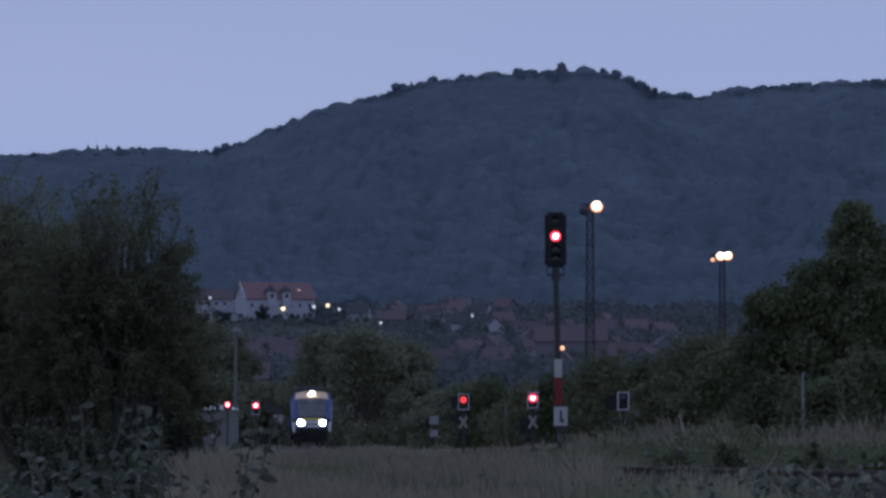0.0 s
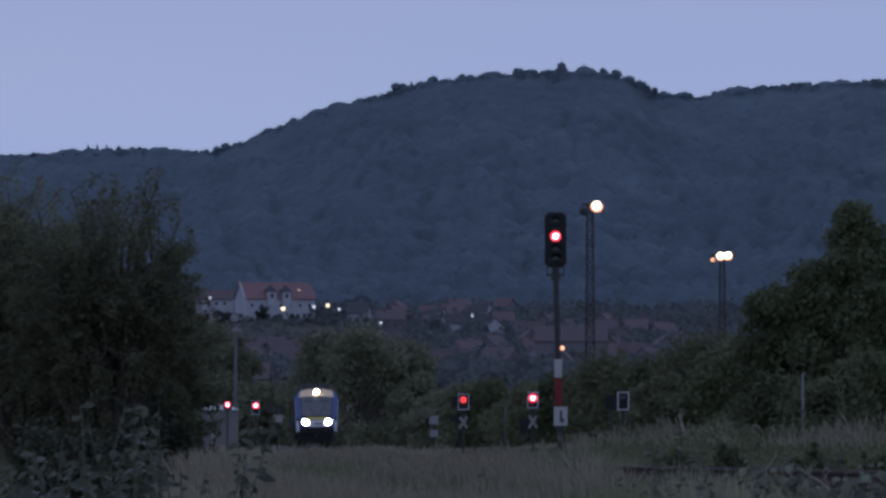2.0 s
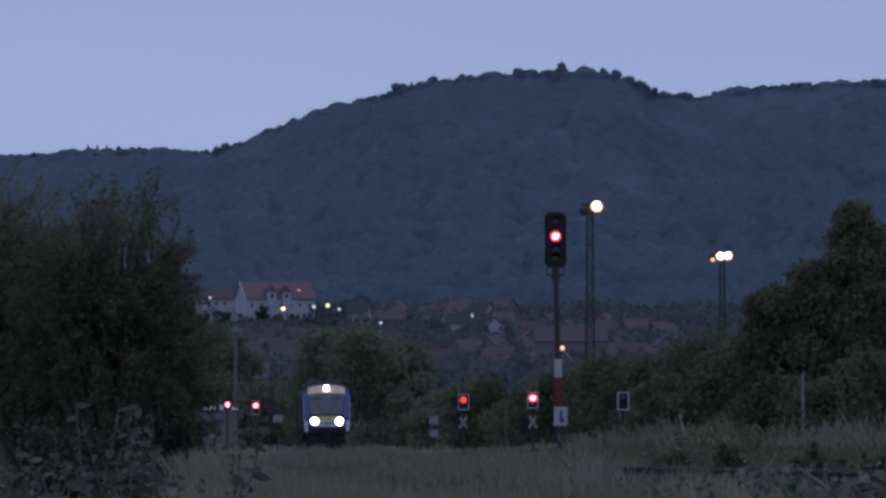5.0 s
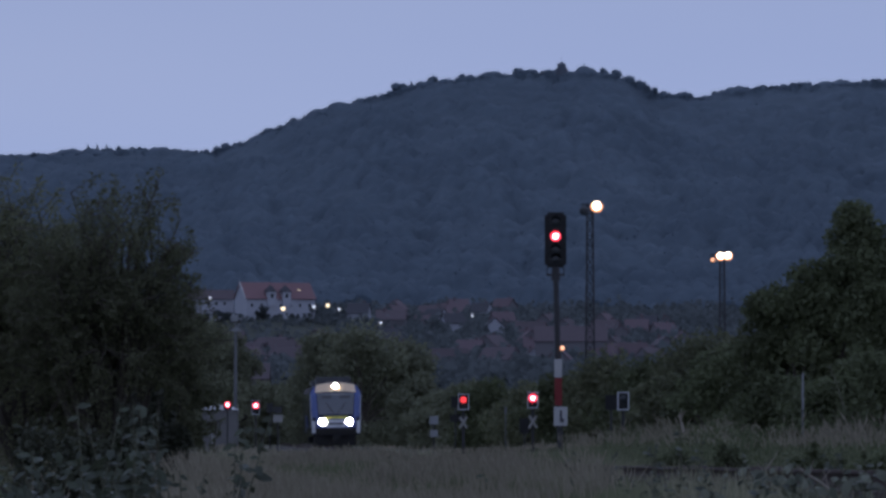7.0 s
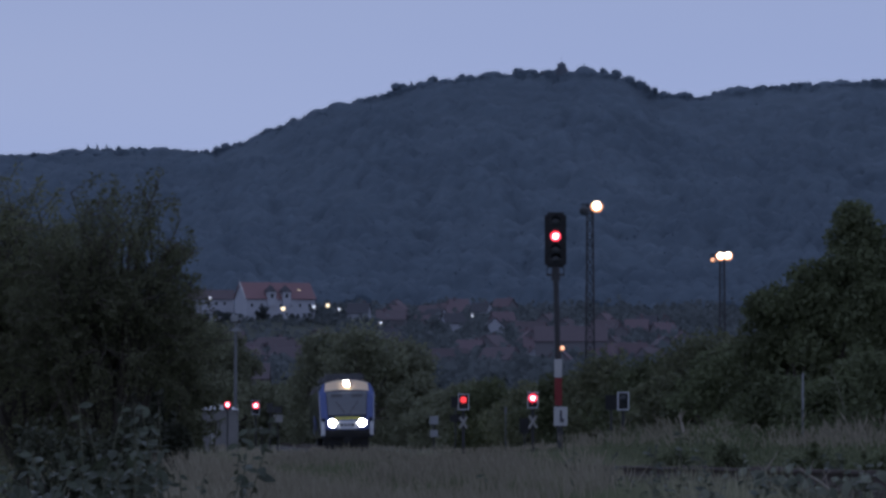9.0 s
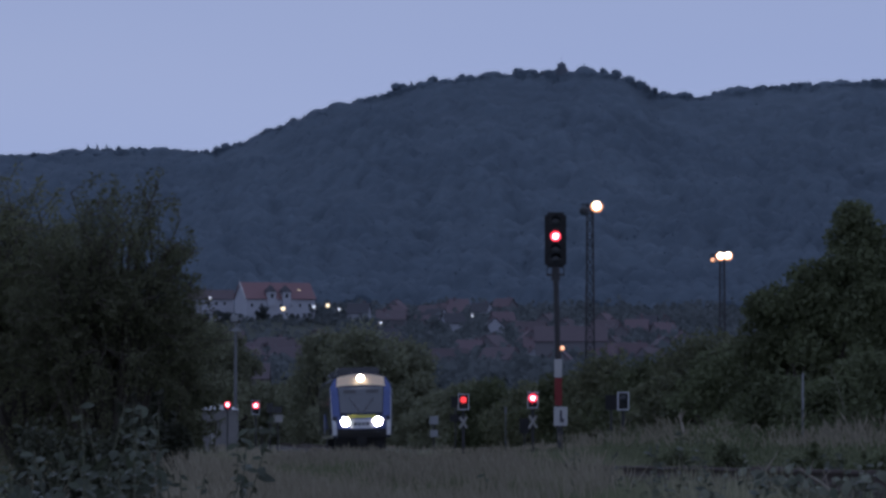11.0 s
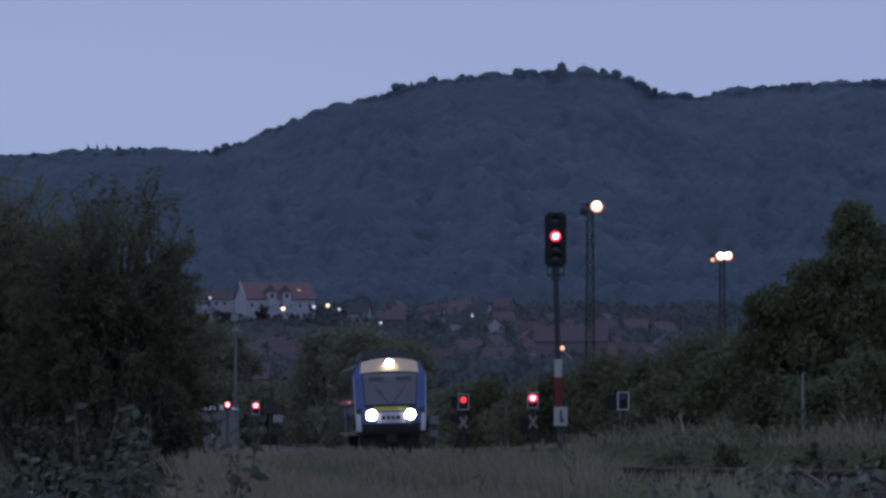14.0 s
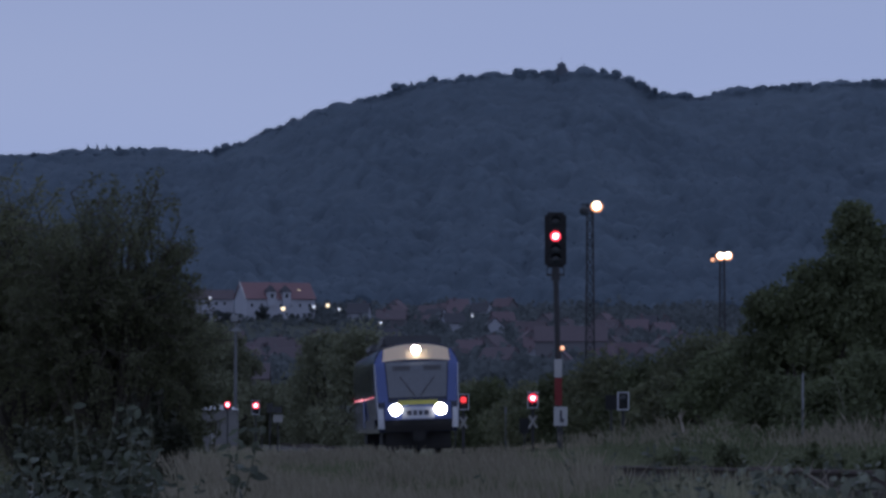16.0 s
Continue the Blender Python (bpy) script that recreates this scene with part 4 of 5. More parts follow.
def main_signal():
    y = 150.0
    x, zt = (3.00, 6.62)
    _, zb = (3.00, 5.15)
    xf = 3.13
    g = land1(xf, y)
    t = thing("main_signal", pose(xf, y, g), "tall railway light signal on a steel mast showing red", "railway signal")
    ox = x - xf
    top, bot = zt - g, zb - g
    bm = B()
    box(bm, -0.25, 0.25, -0.25, 0.25, -0.5, 0.25, 0.03)
    part("foundation", bm, M_CONCRETE, t)
    bm = B()
    rod(bm, (0, 0, 0.2), (ox, 0, bot), 0.085, 0.075, 12)
    part("mast", bm, M_DARKSTEEL, t, "slightly leaning dark steel mast")
    bm = B()
    box(bm, ox - 0.29, ox + 0.29, -0.1, 0.15, bot, top, 0.07)
    head = part("signal_head", bm, M_BLACK, t, "black signal head with rounded corners")
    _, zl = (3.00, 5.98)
    for k, (dz, lit) in enumerate(((0.50, 0), (zl - g - (top + bot) / 2, 1), (-0.25, 0), (-0.5, 0))):
        cz = (top + bot) / 2 + dz
        bm = B()
        arc = [math.pi * k2 / 12 for k2 in range(13)]
        rows = [[bm.verts.new((ox + r_ * math.cos(q), y_, cz + r_ * math.sin(q))) for q in arc] for r_, y_ in ((0.165, -0.1), (0.155, -0.36), (0.145, -0.36), (0.155, -0.1))]
        for i in range(4):
            for j in range(12):
                bm.faces.new((rows[i][j], rows[i][j + 1], rows[(i + 1) % 4][j + 1], rows[(i + 1) % 4][j]))
        part("hood", bm, M_BLACK, head)
        bm = B()
        disc(bm, (ox, -0.105, cz), 0.14, 0.03)
        lens = part("lens", bm, G_RED if lit else M_TGLASS, head, "glowing red lens" if lit else "dark lens")
        if lit:
            bm = B()
            disc(bm, (ox, -0.14, cz), 0.085, 0.02)
            part("lamp_core", bm, G_REDC, lens)
    bm = B()
    box(bm, ox - 0.24, ox + 0.24, -0.1, 0.25, bot - 0.22, bot - 0.17)
    for s in (-0.22, 0.22):
        rod(bm, (ox + s, 0.05, bot - 0.2), (ox + s, 0.05, bot + 0.02), 0.015)
    rod(bm, (ox, 0, bot - 0.35), (ox, 0, bot + 0.02), 0.12, 0.1)
    part("head_bracket", bm, M_DARKSTEEL, t)
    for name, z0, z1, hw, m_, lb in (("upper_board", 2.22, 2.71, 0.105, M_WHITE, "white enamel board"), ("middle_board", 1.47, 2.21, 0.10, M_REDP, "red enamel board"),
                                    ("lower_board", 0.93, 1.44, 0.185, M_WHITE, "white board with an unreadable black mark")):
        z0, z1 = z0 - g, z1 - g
        px = 0.0 if hw > 0.15 else -0.06
        bm = B()
        box(bm, px - hw, px + hw, -0.13, -0.1, z0, z1, 0.008)
        bd = part(name, bm, m_, t, lb)
        if hw > 0.15:
            bm = B()
            box(bm, px - 0.02, px + 0.035, -0.134, -0.131, z0 + 0.09, z1 - 0.10)
            part("mark_bar", bm, M_INK, bd)
            bm = B()
            box(bm, px + 0.04, px + 0.09, -0.134, -0.131, z0 + 0.09, z0 + 0.2)
            part("mark_bar", bm, M_INK, bd)
    bm = B()
    zo = 3.00 - g
    rod(bm, (0.0, -0.02, zo), (0.09, -0.06, zo), 0.02)
    arm = part("lamp_bracket", bm, M_DARKSTEEL, t)
    bm = B()
    bmesh.ops.create_uvsphere(bm, u_segments=12, v_segments=8, radius=0.055, matrix=Matrix.Translation((0.05, -0.16, zo)))
    part("marker_lamp", bm, G_ORANGE, arm, "small glowing orange lamp", smooth=True)


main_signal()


def dwarf_signal(x, y, z, lit, label, w=0.42, h=0.6, lamp=0.16, foot=True, border=True, skew=0.0):
    """Low shunting signal; z is the lamp's height."""
    g = land1(x, y)
    t = thing("shunting_signal", pose(x, y, g, 0, 0, skew), label, "railway signal", "shunting signals of the yard")
    c = z - g
    bm = B()
    box(bm, -w / 2, w / 2, -0.08, 0.2, c - h * 0.62, c + h * 0.38, 0.05)
    head = part("signal_head", bm, M_BLACK, t, "black signal head")
    if border:
        bm = B()
        e = 0.032
        for a, b, p, q in ((-w / 2, -w / 2 + e, c - h * 0.6, c + h * 0.36), (w / 2 - e, w / 2, c - h * 0.6, c + h * 0.36), (-w / 2 + e, w / 2 - e, c - h * 0.6, c - h * 0.6 + e), (-w / 2 + e, w / 2 - e, c + h * 0.36 - e, c + h * 0.36)):
            box(bm, a, b, -0.1, -0.083, p, q)
        part("white_border", bm, M_TWHITE, head, "white enamel border")
    bm = B()
    disc(bm, (0, -0.086, c), lamp, 0.03)
    lens = part("lens", bm, {2: G_RED, 1: G_REDDIM, 0: M_TGLASS}[lit], head, "glowing red lens" if lit else "dark lens")
    if lit == 2:
        bm = B()
        disc(bm, (0, -0.12, c), lamp * 0.55, 0.02)
        part("lamp_core", bm, G_REDC, lens)
    if foot:
        bm = B()
        box(bm, -0.06, 0.06, 0, 0.1, 0.15, c - h * 0.62)
        part("post", bm, M_DARKSTEEL, t, "dark steel post")
        bm = B()
        zc = c - h * 0.62 - 0.52
        rod(bm, (-0.15, -0.05, zc + 0.24), (0.15, -0.05, zc - 0.24), 0.05, 0.05, 6)
        rod(bm, (0.15, -0.06, zc + 0.24), (-0.15, -0.06, zc - 0.24), 0.05, 0.05, 6)
        part("cross_board", bm, M_CONCRETE, t, "pale crossed board")
    else:
        bm = B()
        rod(bm, (0, 0.06, 0), (0, 0.06, c - h * 0.62), 0.045)
        part("post", bm, M_DARKSTEEL, t)
    bm = B()
    box(bm, -0.2, 0.2, -0.15, 0.25, -0.3, 0.2, 0.02)
    part("foundation", bm, M_CONCRETE, t)


dwarf_signal(0.87, 240, 2.20, 1, "low shunting signal with dim red lamp and white border", 0.46, 0.72, 0.14)
dwarf_signal(3.51, 220, 2.14, 2, "low shunting signal with bright red lamp", 0.42, 0.66, 0.17)
dwarf_signal(5.28, 165, 1.75, 0, "unlit signal box with white border on a post", 0.34, 0.56, 0.10, foot=False)
dwarf_signal(-9.98, 300, 2.28, 2, "low shunting signal with bright red lamp", 0.42, 0.8, 0.17, foot=False)
dwarf_signal(-11.48, 300, 2.33, 2, "low shunting signal with red lamp before the relay hut", 0.42, 0.45, 0.16, foot=False, border=False)


def sign_post(x, y, z, boards, label, name="track_sign"):
    g = land1(x, y)
    t = thing(name, pose(x, y, g), label, "sign")
    bm = B()
    rod(bm, (0, 0.05, -0.3), (0, 0.05, z - g), 0.018 if name == "marker_post" else 0.035)
    part("post", bm, M_GREY if name == "marker_post" else M_DARKSTEEL, t)
    for dz, w, h, m_ in boards:
        bm = B()
        box(bm, -w / 2, w / 2, -0.02, 0.01, z - g + dz - h / 2, z - g + dz + h / 2, 0.008)
        part("board", bm, m_, t)


sign_post(-0.38, 235, 1.32, [(0, 0.38, 0.36, M_STEEL), (-0.55, 0.34, 0.3, M_STEEL)], "two small pale boards on a post beside the track")
sign_post(-8.50, 290, 1.56, [(0, 0.5, 0.4, M_CONCRETE), (0.45, 0.45, 0.35, M_DARKSTEEL)], "pale board on a post in the yard")
sign_post(-9.52, 310, 2.21, [(0, 0.36, 0.5, M_DARKSTEEL)], "dark board on a post in the yard")
sign_post(-9.66, 300, 0.87, [(0.1, 0.2, 0.3, M_CONCRETE)], "pale marker post in the yard")
sign_post(2.56, 230, 1.81, [(-0.1, 0.1, 0.3, M_GREY)], "short grey marker post in the grass", "marker_post")
sign_post(5.88, 92, 1.69, [(-0.3, 0.034, 0.6, M_STEEL)], "weathered pale post before the bushes", "marker_post")
sign_post(0.54, 246, 2.14, [(0, 0.36, 0.5, M_BLACK), (-0.7, 0.5, 0.35, M_BLACK)], "dark equipment box beside the signal", "cable_box")
sign_post(3.27, 226, 1.27, [(-0.2, 0.4, 0.6, M_BLACK)], "dark equipment box beside the signal", "cable_box")
sign_post(4.99, 167, 1.66, [(0, 0.36, 0.45, M_BLACK)], "dark triangular back of a signal board", "track_sign")


def relay_hut():
    y = 330.0
    x0, z0 = (-14.07, 0.06)
    x1, z1 = (-12.02, 2.18)
    cx, w = (x0 + x1) / 2, x1 - x0
    g = land1(cx, y)
    h = z1 - g
    t = thing("relay_hut", pose(cx, y, g), "small grey concrete relay hut with pale roof and white graffiti", "hut")
    bm = B()
    box(bm, -w / 2, w / 2, -0.9, 0.9, -0.3, h, 0.03)
    part("wall", bm, M_HUT, t)
    bm = B()
    v = [bm.verts.new(p) for p in ((-w / 2 - .1, -1.05, h), (w / 2 + .1, -1.05, h), (w / 2 + .1, 1.05, h), (-w / 2 - .1, 1.05, h), (-w / 4, 0, h + .3), (w / 4, 0, h + .3))]
    for q in ((0, 1, 5, 4), (1, 2, 5), (2, 3, 4, 5), (3, 0, 4), (3, 2, 1, 0)):
        bm.faces.new([v[i] for i in q])
    part("roof", bm, M_WHITE, t, "pale low hipped roof")
    bm = B()
    zc = h * 0.36
    for a, b in (((-0.62, zc + .42), (-0.4, zc)), ((-0.14, zc + .42), (-0.4, zc)), ((-0.4, zc), (-0.42, zc - .3))):
        rod(bm, (a[0], -0.91, a[1]), (b[0], -0.91, b[1]), 0.085, 0.07, 5)
    part("graffiti", bm, M_WHITE, t, "white painted graffiti strokes")
    bm = B()
    box(bm, 0.35, 0.95, -0.92, -0.9, 0.0, h - 0.2)
    part("door", bm, M_HUT, t, "grey steel door")


relay_hut()


def yard_lamp():
    x, z = (-12.53, 7.89)
    g = land1(x, 340)
    t = thing("yard_lamp_post", pose(x, 340, g), "grey unlit yard lamp post with a short arm", "lamp post")
    bm = B()
    rod(bm, (0, 0, -0.3), (0, 0, z - g - 0.7), 0.12, 0.09, 10)
    part("pole", bm, M_GREY, t)
    bm = B()
    rod(bm, (0, 0, z - g - 0.9), (0.45, -0.1, z - g), 0.04)
    rod(bm, (0, 0, z - g - 0.7), (-0.05, 0.0, z - g + 0.1), 0.05)
    part("arm", bm, M_STEEL, t)
    bm = B()
    box(bm, -0.25, 0.35, -0.25, 0.1, z - g - 0.92, z - g - 0.72, 0.04)
    box(bm, -0.3, 0.15, -0.2, 0.2, z - g - 0.3, z - g + 0.1, 0.04)
    part("luminaire", bm, M_STEEL, t)


yard_lamp()


def flood_mast(x, y, z, lamp_dx, lamps, label):
    """Lattice floodlight mast; z is the height of its lights."""
    g = land1(x, y)
    H = z - g + 0.3
    t = thing("floodlight_mast", pose(x, y, g), label, "floodlight mast", "floodlight masts")
    w0, w1 = 0.55, 0.32
    legs = []
    for sx, sy in ((-1, -1), (1, -1), (1, 1), (-1, 1)):
        bm = B()
        a, b = (sx * w0, sy * w0, -0.5), (sx * w1, sy * w1, H)
        rod(bm, a, b, 0.11, 0.085, 6)
        part("leg", bm, M_DARKSTEEL, t)
        legs.append((Vector(a), Vector(b)))
    bm = B()
    n = 22
    for k in range(n):
        for i in range(4):
            p = legs[i][0].lerp(legs[i][1], k / n)
            q = legs[(i + 1) % 4][0].lerp(legs[(i + 1) % 4][1], (k + 1) / n)
            rod(bm, p, q, 0.05, 0.05, 4)
            r = legs[(i + 1) % 4][0].lerp(legs[(i + 1) % 4][1], k / n)
            rod(bm, p, r, 0.045, 0.045, 4)
    part("bracing", bm, M_DARKSTEEL, t)
    bm = B()
    xs = [a for a, *_ in lamps]
    box(bm, min(xs + [-0.6]) - 0.3, max(xs + [0.6]) + 0.3, -0.1, 0.1, H - 0.2, H - 0.05)
    box(bm, -0.7, 0.7, -0.7, 0.7, H - 0.9, H - 0.82)
    part("crossarm", bm, M_DARKSTEEL, t)
    for dx, dz, r, mtl in lamps:
        bm = B()
        c = H - 0.3 + dz
        rod(bm, (dx, -0.2, c), (dx, -0.75, c - 0.1), r * 0.6, r * 1.02, 16)
        rod(bm, (dx, -0.25, c), (dx, 0, H - 0.12), 0.05)
        lamp = part("floodlight", bm, M_GREY, t)
        bm = B()
        disc(bm, (dx, -0.755, c - 0.1), r, 0.06)
        # on floodlit lamps this added ring glows as the halo round the glass
        rim = part("lamp_ring", bm, G_SODHALO if mtl is G_SODIUM else M_TGLASS, lamp)
        bm = B()
        disc(bm, (dx, -0.83, c - 0.1), r * 0.58, 0.06)
        part("lamp_glass", bm, mtl, lamp, "glowing warm lamp glass" if mtl is G_SODIUM else "dark lamp glass")


flood_mast(16.20, 620, 26.00, 0.7, [(0.72, 0.1, 0.72, G_SODIUM), (-0.68, -0.45, 0.5, M_TGLASS)], "tall dark lattice mast with a glowing floodlight")
flood_mast(38.95, 785, 25.80, 0.3, [(-0.25, 0.1, 0.72, G_SODIUM), (0.75, 0.15, 0.72, G_SODIUM), (-1.35, -0.5, 0.42, G_ORANGE)], "tall dark lattice mast with paired glowing floodlights")

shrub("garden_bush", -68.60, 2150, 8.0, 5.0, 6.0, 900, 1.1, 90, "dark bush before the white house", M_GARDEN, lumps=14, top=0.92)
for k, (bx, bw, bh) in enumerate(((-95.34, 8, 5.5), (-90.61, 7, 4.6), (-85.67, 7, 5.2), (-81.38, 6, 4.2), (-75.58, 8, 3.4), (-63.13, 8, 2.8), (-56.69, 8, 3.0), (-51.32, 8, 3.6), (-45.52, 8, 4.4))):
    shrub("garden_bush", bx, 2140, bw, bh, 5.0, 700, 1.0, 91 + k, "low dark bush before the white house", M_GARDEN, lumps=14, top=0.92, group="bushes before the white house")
# crest trees share the haze-tinted woods colour
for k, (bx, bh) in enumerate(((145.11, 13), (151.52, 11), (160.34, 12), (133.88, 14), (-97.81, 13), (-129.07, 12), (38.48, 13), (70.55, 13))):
    shrub("crest_tree", bx, 3995, 7.0, bh, 6.0, 700, 1.5, 130 + k, "dark broadleaf tree on the hill crest", M_HAZY_WOODS, lumps=12, top=0.95, group="trees on the crest")

# small building roofs behind the yard


def shed(x, y, z, w, h, label):
    g = land1(x, y)
    t = thing("shed", pose(x, y, g), label, "shed")
    part("wall", walls(B(), w, 5, z - g - h, h, 0.5), M_PLASTER2, t)
    part("roof", gable(B(), w, 5, z - g - h, h), M_TILE2, t)


def long_hall():
    x, y = 39.68, 1750.0
    g = land1(x, y)
    t = thing("long_hall", pose(x, y, g), "long low hall with a roof in hazed red-brown", "building")
    h = 30.16 - g
    part("wall", walls(B(), 22, 10, h, 34.73 - g - h), M_PLASTER2, t)
    part("roof", gable(B(), 22, 10, h, 34.73 - g - h), M_TILE2, t)


long_hall()
shed(-18.89, 560, 7.74, 2.6, 1.4, "small shed with a brown tiled roof and pale wall")

# ---------- meadow ----------


def build_grass():
    rng = np.random.default_rng(17)

    def blades(name, n, y0, y1, hmin, hmax, wid, label, power=1.0, seedy=0.35, mtl=M_GRASS):
        y = y0 + (y1 - y0) * rng.uniform(0, 1, n) ** power
        x = rng.uniform(-0.092, 0.092, n) * y + rng.normal(size=n) * 0.3
        off = np.abs(x - track_x(y))
        keep = (off > 1.3) | (rng.random(n) < 0.45)
        keep &= ~((x / y < -0.046) & (y < 64) & (rng.random(n) < 0.997))
        keep &= ~((x / y < -0.035) & (y < 44) & (rng.random(n) < 0.7))
        low = np.where((y < 85) & (x < track_x(y) + 0.9), np.interp(x / y, [0.0, 0.027, 0.042], [1.0, 0.85, 0.42]), 1.0)
        low = low * (1 + 0.5 * (x / y > 0.024) * np.clip(np.sin(x * 3.1 + y * 0.4) * np.sin(y * 0.9), 0, 1))
        # patchy: gather into tufts
        tx = np.round(x / 0.35) * 0.35 + rng.normal(size=n) * 0.10
        ty = np.round(y / 0.5) * 0.5 + rng.normal(size=n) * 0.14
        mix = rng.random(n) < 0.55
        x, y = np.where(mix, tx, x), np.where(mix, ty, y)
        x, y, off, low = x[keep], y[keep], off[keep], low[keep]
        n = len(x)
        patch = 0.72 + 0.34 * np.sin(x * 1.1 + 2.0 * np.sin(y * 0.13)) * np.sin(y * 0.21 + x * 0.4)
        h = rng.uniform(hmin, hmax, n) * np.clip(patch, 0.55, 1.1) * np.where(off < 1.4, 0.6, 1.0) * low
        w = wid * rng.uniform(0.6, 1.5, n)
        a = rng.uniform(-1.0, 1.0, n)
        lean = rng.normal(size=(n, 2)) * 0.15 * h[:, None] + np.array([-0.05, 0]) * h[:, None]
        z = land(x, y) - 0.03
        base = np.stack([x, y, z], 1)
        side = np.stack([np.cos(a), np.sin(a), np.zeros(n)], 1) * w[:, None] * 0.5
        mid = base + np.stack([lean[:, 0] * 0.35, lean[:, 1] * 0.35, h * 0.55], 1)
        tip = base + np.stack([lean[:, 0], lean[:, 1], h], 1)
        v = np.stack([base - side, base + side, mid + side * 0.8, mid - side * 0.8, tip], 1).reshape(-1, 3)
        i = np.arange(n)[:, None] * 5
        f = np.concatenate([np.concatenate([i, i + 1, i + 2], 1), np.concatenate([i, i + 2, i + 3], 1), np.concatenate([i + 3, i + 2, i + 4], 1)], 0)
        ob = new(name, fast_mesh(name, v, f, [mtl]))
        tagged(ob, label, "grass", kind="stuff")
        # seed heads on the tallest
        pick = h > np.quantile(h, 1 - seedy)
        c = tip[pick]
        m = len(c)
        hh = 0.09 * rng.uniform(0.6, 1.5, m)
        ww = wid * 2.2
        d = np.stack([lean[pick, 0] * 0.3, lean[pick, 1] * 0.3, hh], 1)
        s = np.stack([np.full(m, ww / 2), np.zeros(m), np.zeros(m)], 1)
        s2 = s[:, [1, 0, 2]]
        v = np.stack([c - d * 0.7, c + s, c + d, c - s, c + s2, c - s2], 1).reshape(-1, 3)
        i = np.arange(m)[:, None] * 6
        f = np.concatenate([np.concatenate([i + a_, i + b_, i + c_], 1) for a_, b_, c_ in ((0, 1, 2), (0, 2, 3), (0, 4, 2), (0, 2, 5))], 0)
        ob = new(name + "_seed_heads", fast_mesh(name, v, f, [M_SEED]))
        tagged(ob, "pale dry seed heads of the meadow grass", "grass", kind="stuff")

    # growth along and between the rails, up to the rail heads
    n = 26000
    y = rng.uniform(34, 175, n)
    dx = rng.uniform(-2.6, 0.7, n)
    x = track_x(y) + dx
    top = np.interp(y, RAIL_Y, RAIL_Z) + rng.uniform(-0.26, 0.01, n) + 0.22 * np.clip(np.sin(y * 0.55 + 1.5 * np.sin(y * 0.21)) * np.sin(x * 2.3 + y * 0.17), -0.3, 1) + np.where(dx < -0.9, 0.02, -0.03) - np.where(y < 80, 0.12, 0.0)
    z = np.minimum(land(x, y), top - 0.1)
    w = rng.uniform(0.004, 0.011, n)
    lean = rng.normal(size=(n, 2)) * 0.08
    base = np.stack([x, y, z], 1)
    side = np.stack([w, np.zeros(n), np.zeros(n)], 1)
    tip = np.stack([x + lean[:, 0], y + lean[:, 1], top], 1)
    mid = (base + tip) / 2 + np.stack([-lean[:, 0] * 0.3, 0 * w, 0 * w], 1)
    v = np.stack([base - side, base + side, mid + side * 0.8, mid - side * 0.8, tip], 1).reshape(-1, 3)
    i = np.arange(n)[:, None] * 5
    f = np.concatenate([np.concatenate([i, i + 1, i + 2], 1), np.concatenate([i, i + 2, i + 3], 1), np.concatenate([i + 3, i + 2, i + 4], 1)], 0)
    ob = new("trackside_grass", fast_mesh("trackside_grass", v, f, [M_GRASS]))
    tagged(ob, "grass overgrowing the rusty track", "grass", kind="stuff")
    # rank green herbs and tangle on the bank, running up into the bushes
    m = 60000
    y = rng.uniform(56, 118, m)
    x = y * rng.uniform(0.026, 0.09, m)
    clump = np.sin(x * 2.1 + 1.3 * np.sin(y * 0.35)) * np.sin(y * 0.27 + x) * 0.5 + 0.5
    out = x > track_x(y) + 1.2
    x, y, clump = x[out], y[out], clump[out]
    m = len(x)
    z = land(x, y) + rng.random(m) ** 1.3 * (0.22 + 0.55 * clump) * np.interp(y, [46, 60, 90], [0.55, 0.8, 1.25])
    ob = new("bank_undergrowth", leaf_mesh("bank_undergrowth", np.stack([x, y, z], 1), rng.uniform(0.05, 0.12, m), rng, M_HAZEL, upright=0.6, slim=0.3))
    tagged(ob, "rank green herbs and tangled undergrowth on the bank", "undergrowth", kind="stuff")
    blades("near_grass", 70000, 30, 60, 0.5, 0.92, 0.005, "tall dry meadow grass", 0.8, 0.15, M_HAY)
    blades("meadow_grass", 120000, 60, 150, 0.4, 0.82, 0.009, "tall dry meadow grass", 0.9, 0.15, M_HAY)
    blades("far_grass", 40000, 150, 320, 0.3, 0.6, 0.02, "rough grass between the tracks", 1.0, 0.1, M_ROUGH)


build_grass()

# ---------- weeds in the foreground ----------


def leaf_shape(L, W, mtl):
    """One pointed leaf along +y, slightly folded and bent."""
    rows = [(0, 0.05), (0.2, 0.7), (0.45, 1.0), (0.7, 0.75), (0.9, 0.3), (1.0, 0.0)]
    v, f = [], []
    for s, w in rows:
        z = 0.25 * s * s * L * -1
        v += [(-w * W / 2, s * L, z + 0.1 * W * w), (0, s * L, z), (w * W / 2, s * L, z + 0.1 * W * w)]
    for r in range(len(rows) - 1):
        for c in range(2):
            i = r * 3 + c
            f.append((i, i + 1, i + 4, i + 3))
    return fast_mesh("leaf", v, f, [mtl], smooth=True)


LEAVES = [leaf_shape(0.095, 0.048, M_LEAF3), leaf_shape(0.13, 0.068, M_LEAF3), leaf_shape(0.075, 0.04, M_LEAF3)]
BIGLEAF = [leaf_shape(0.19, 0.14, M_DOCK), leaf_shape(0.13, 0.085, M_DOCK)]


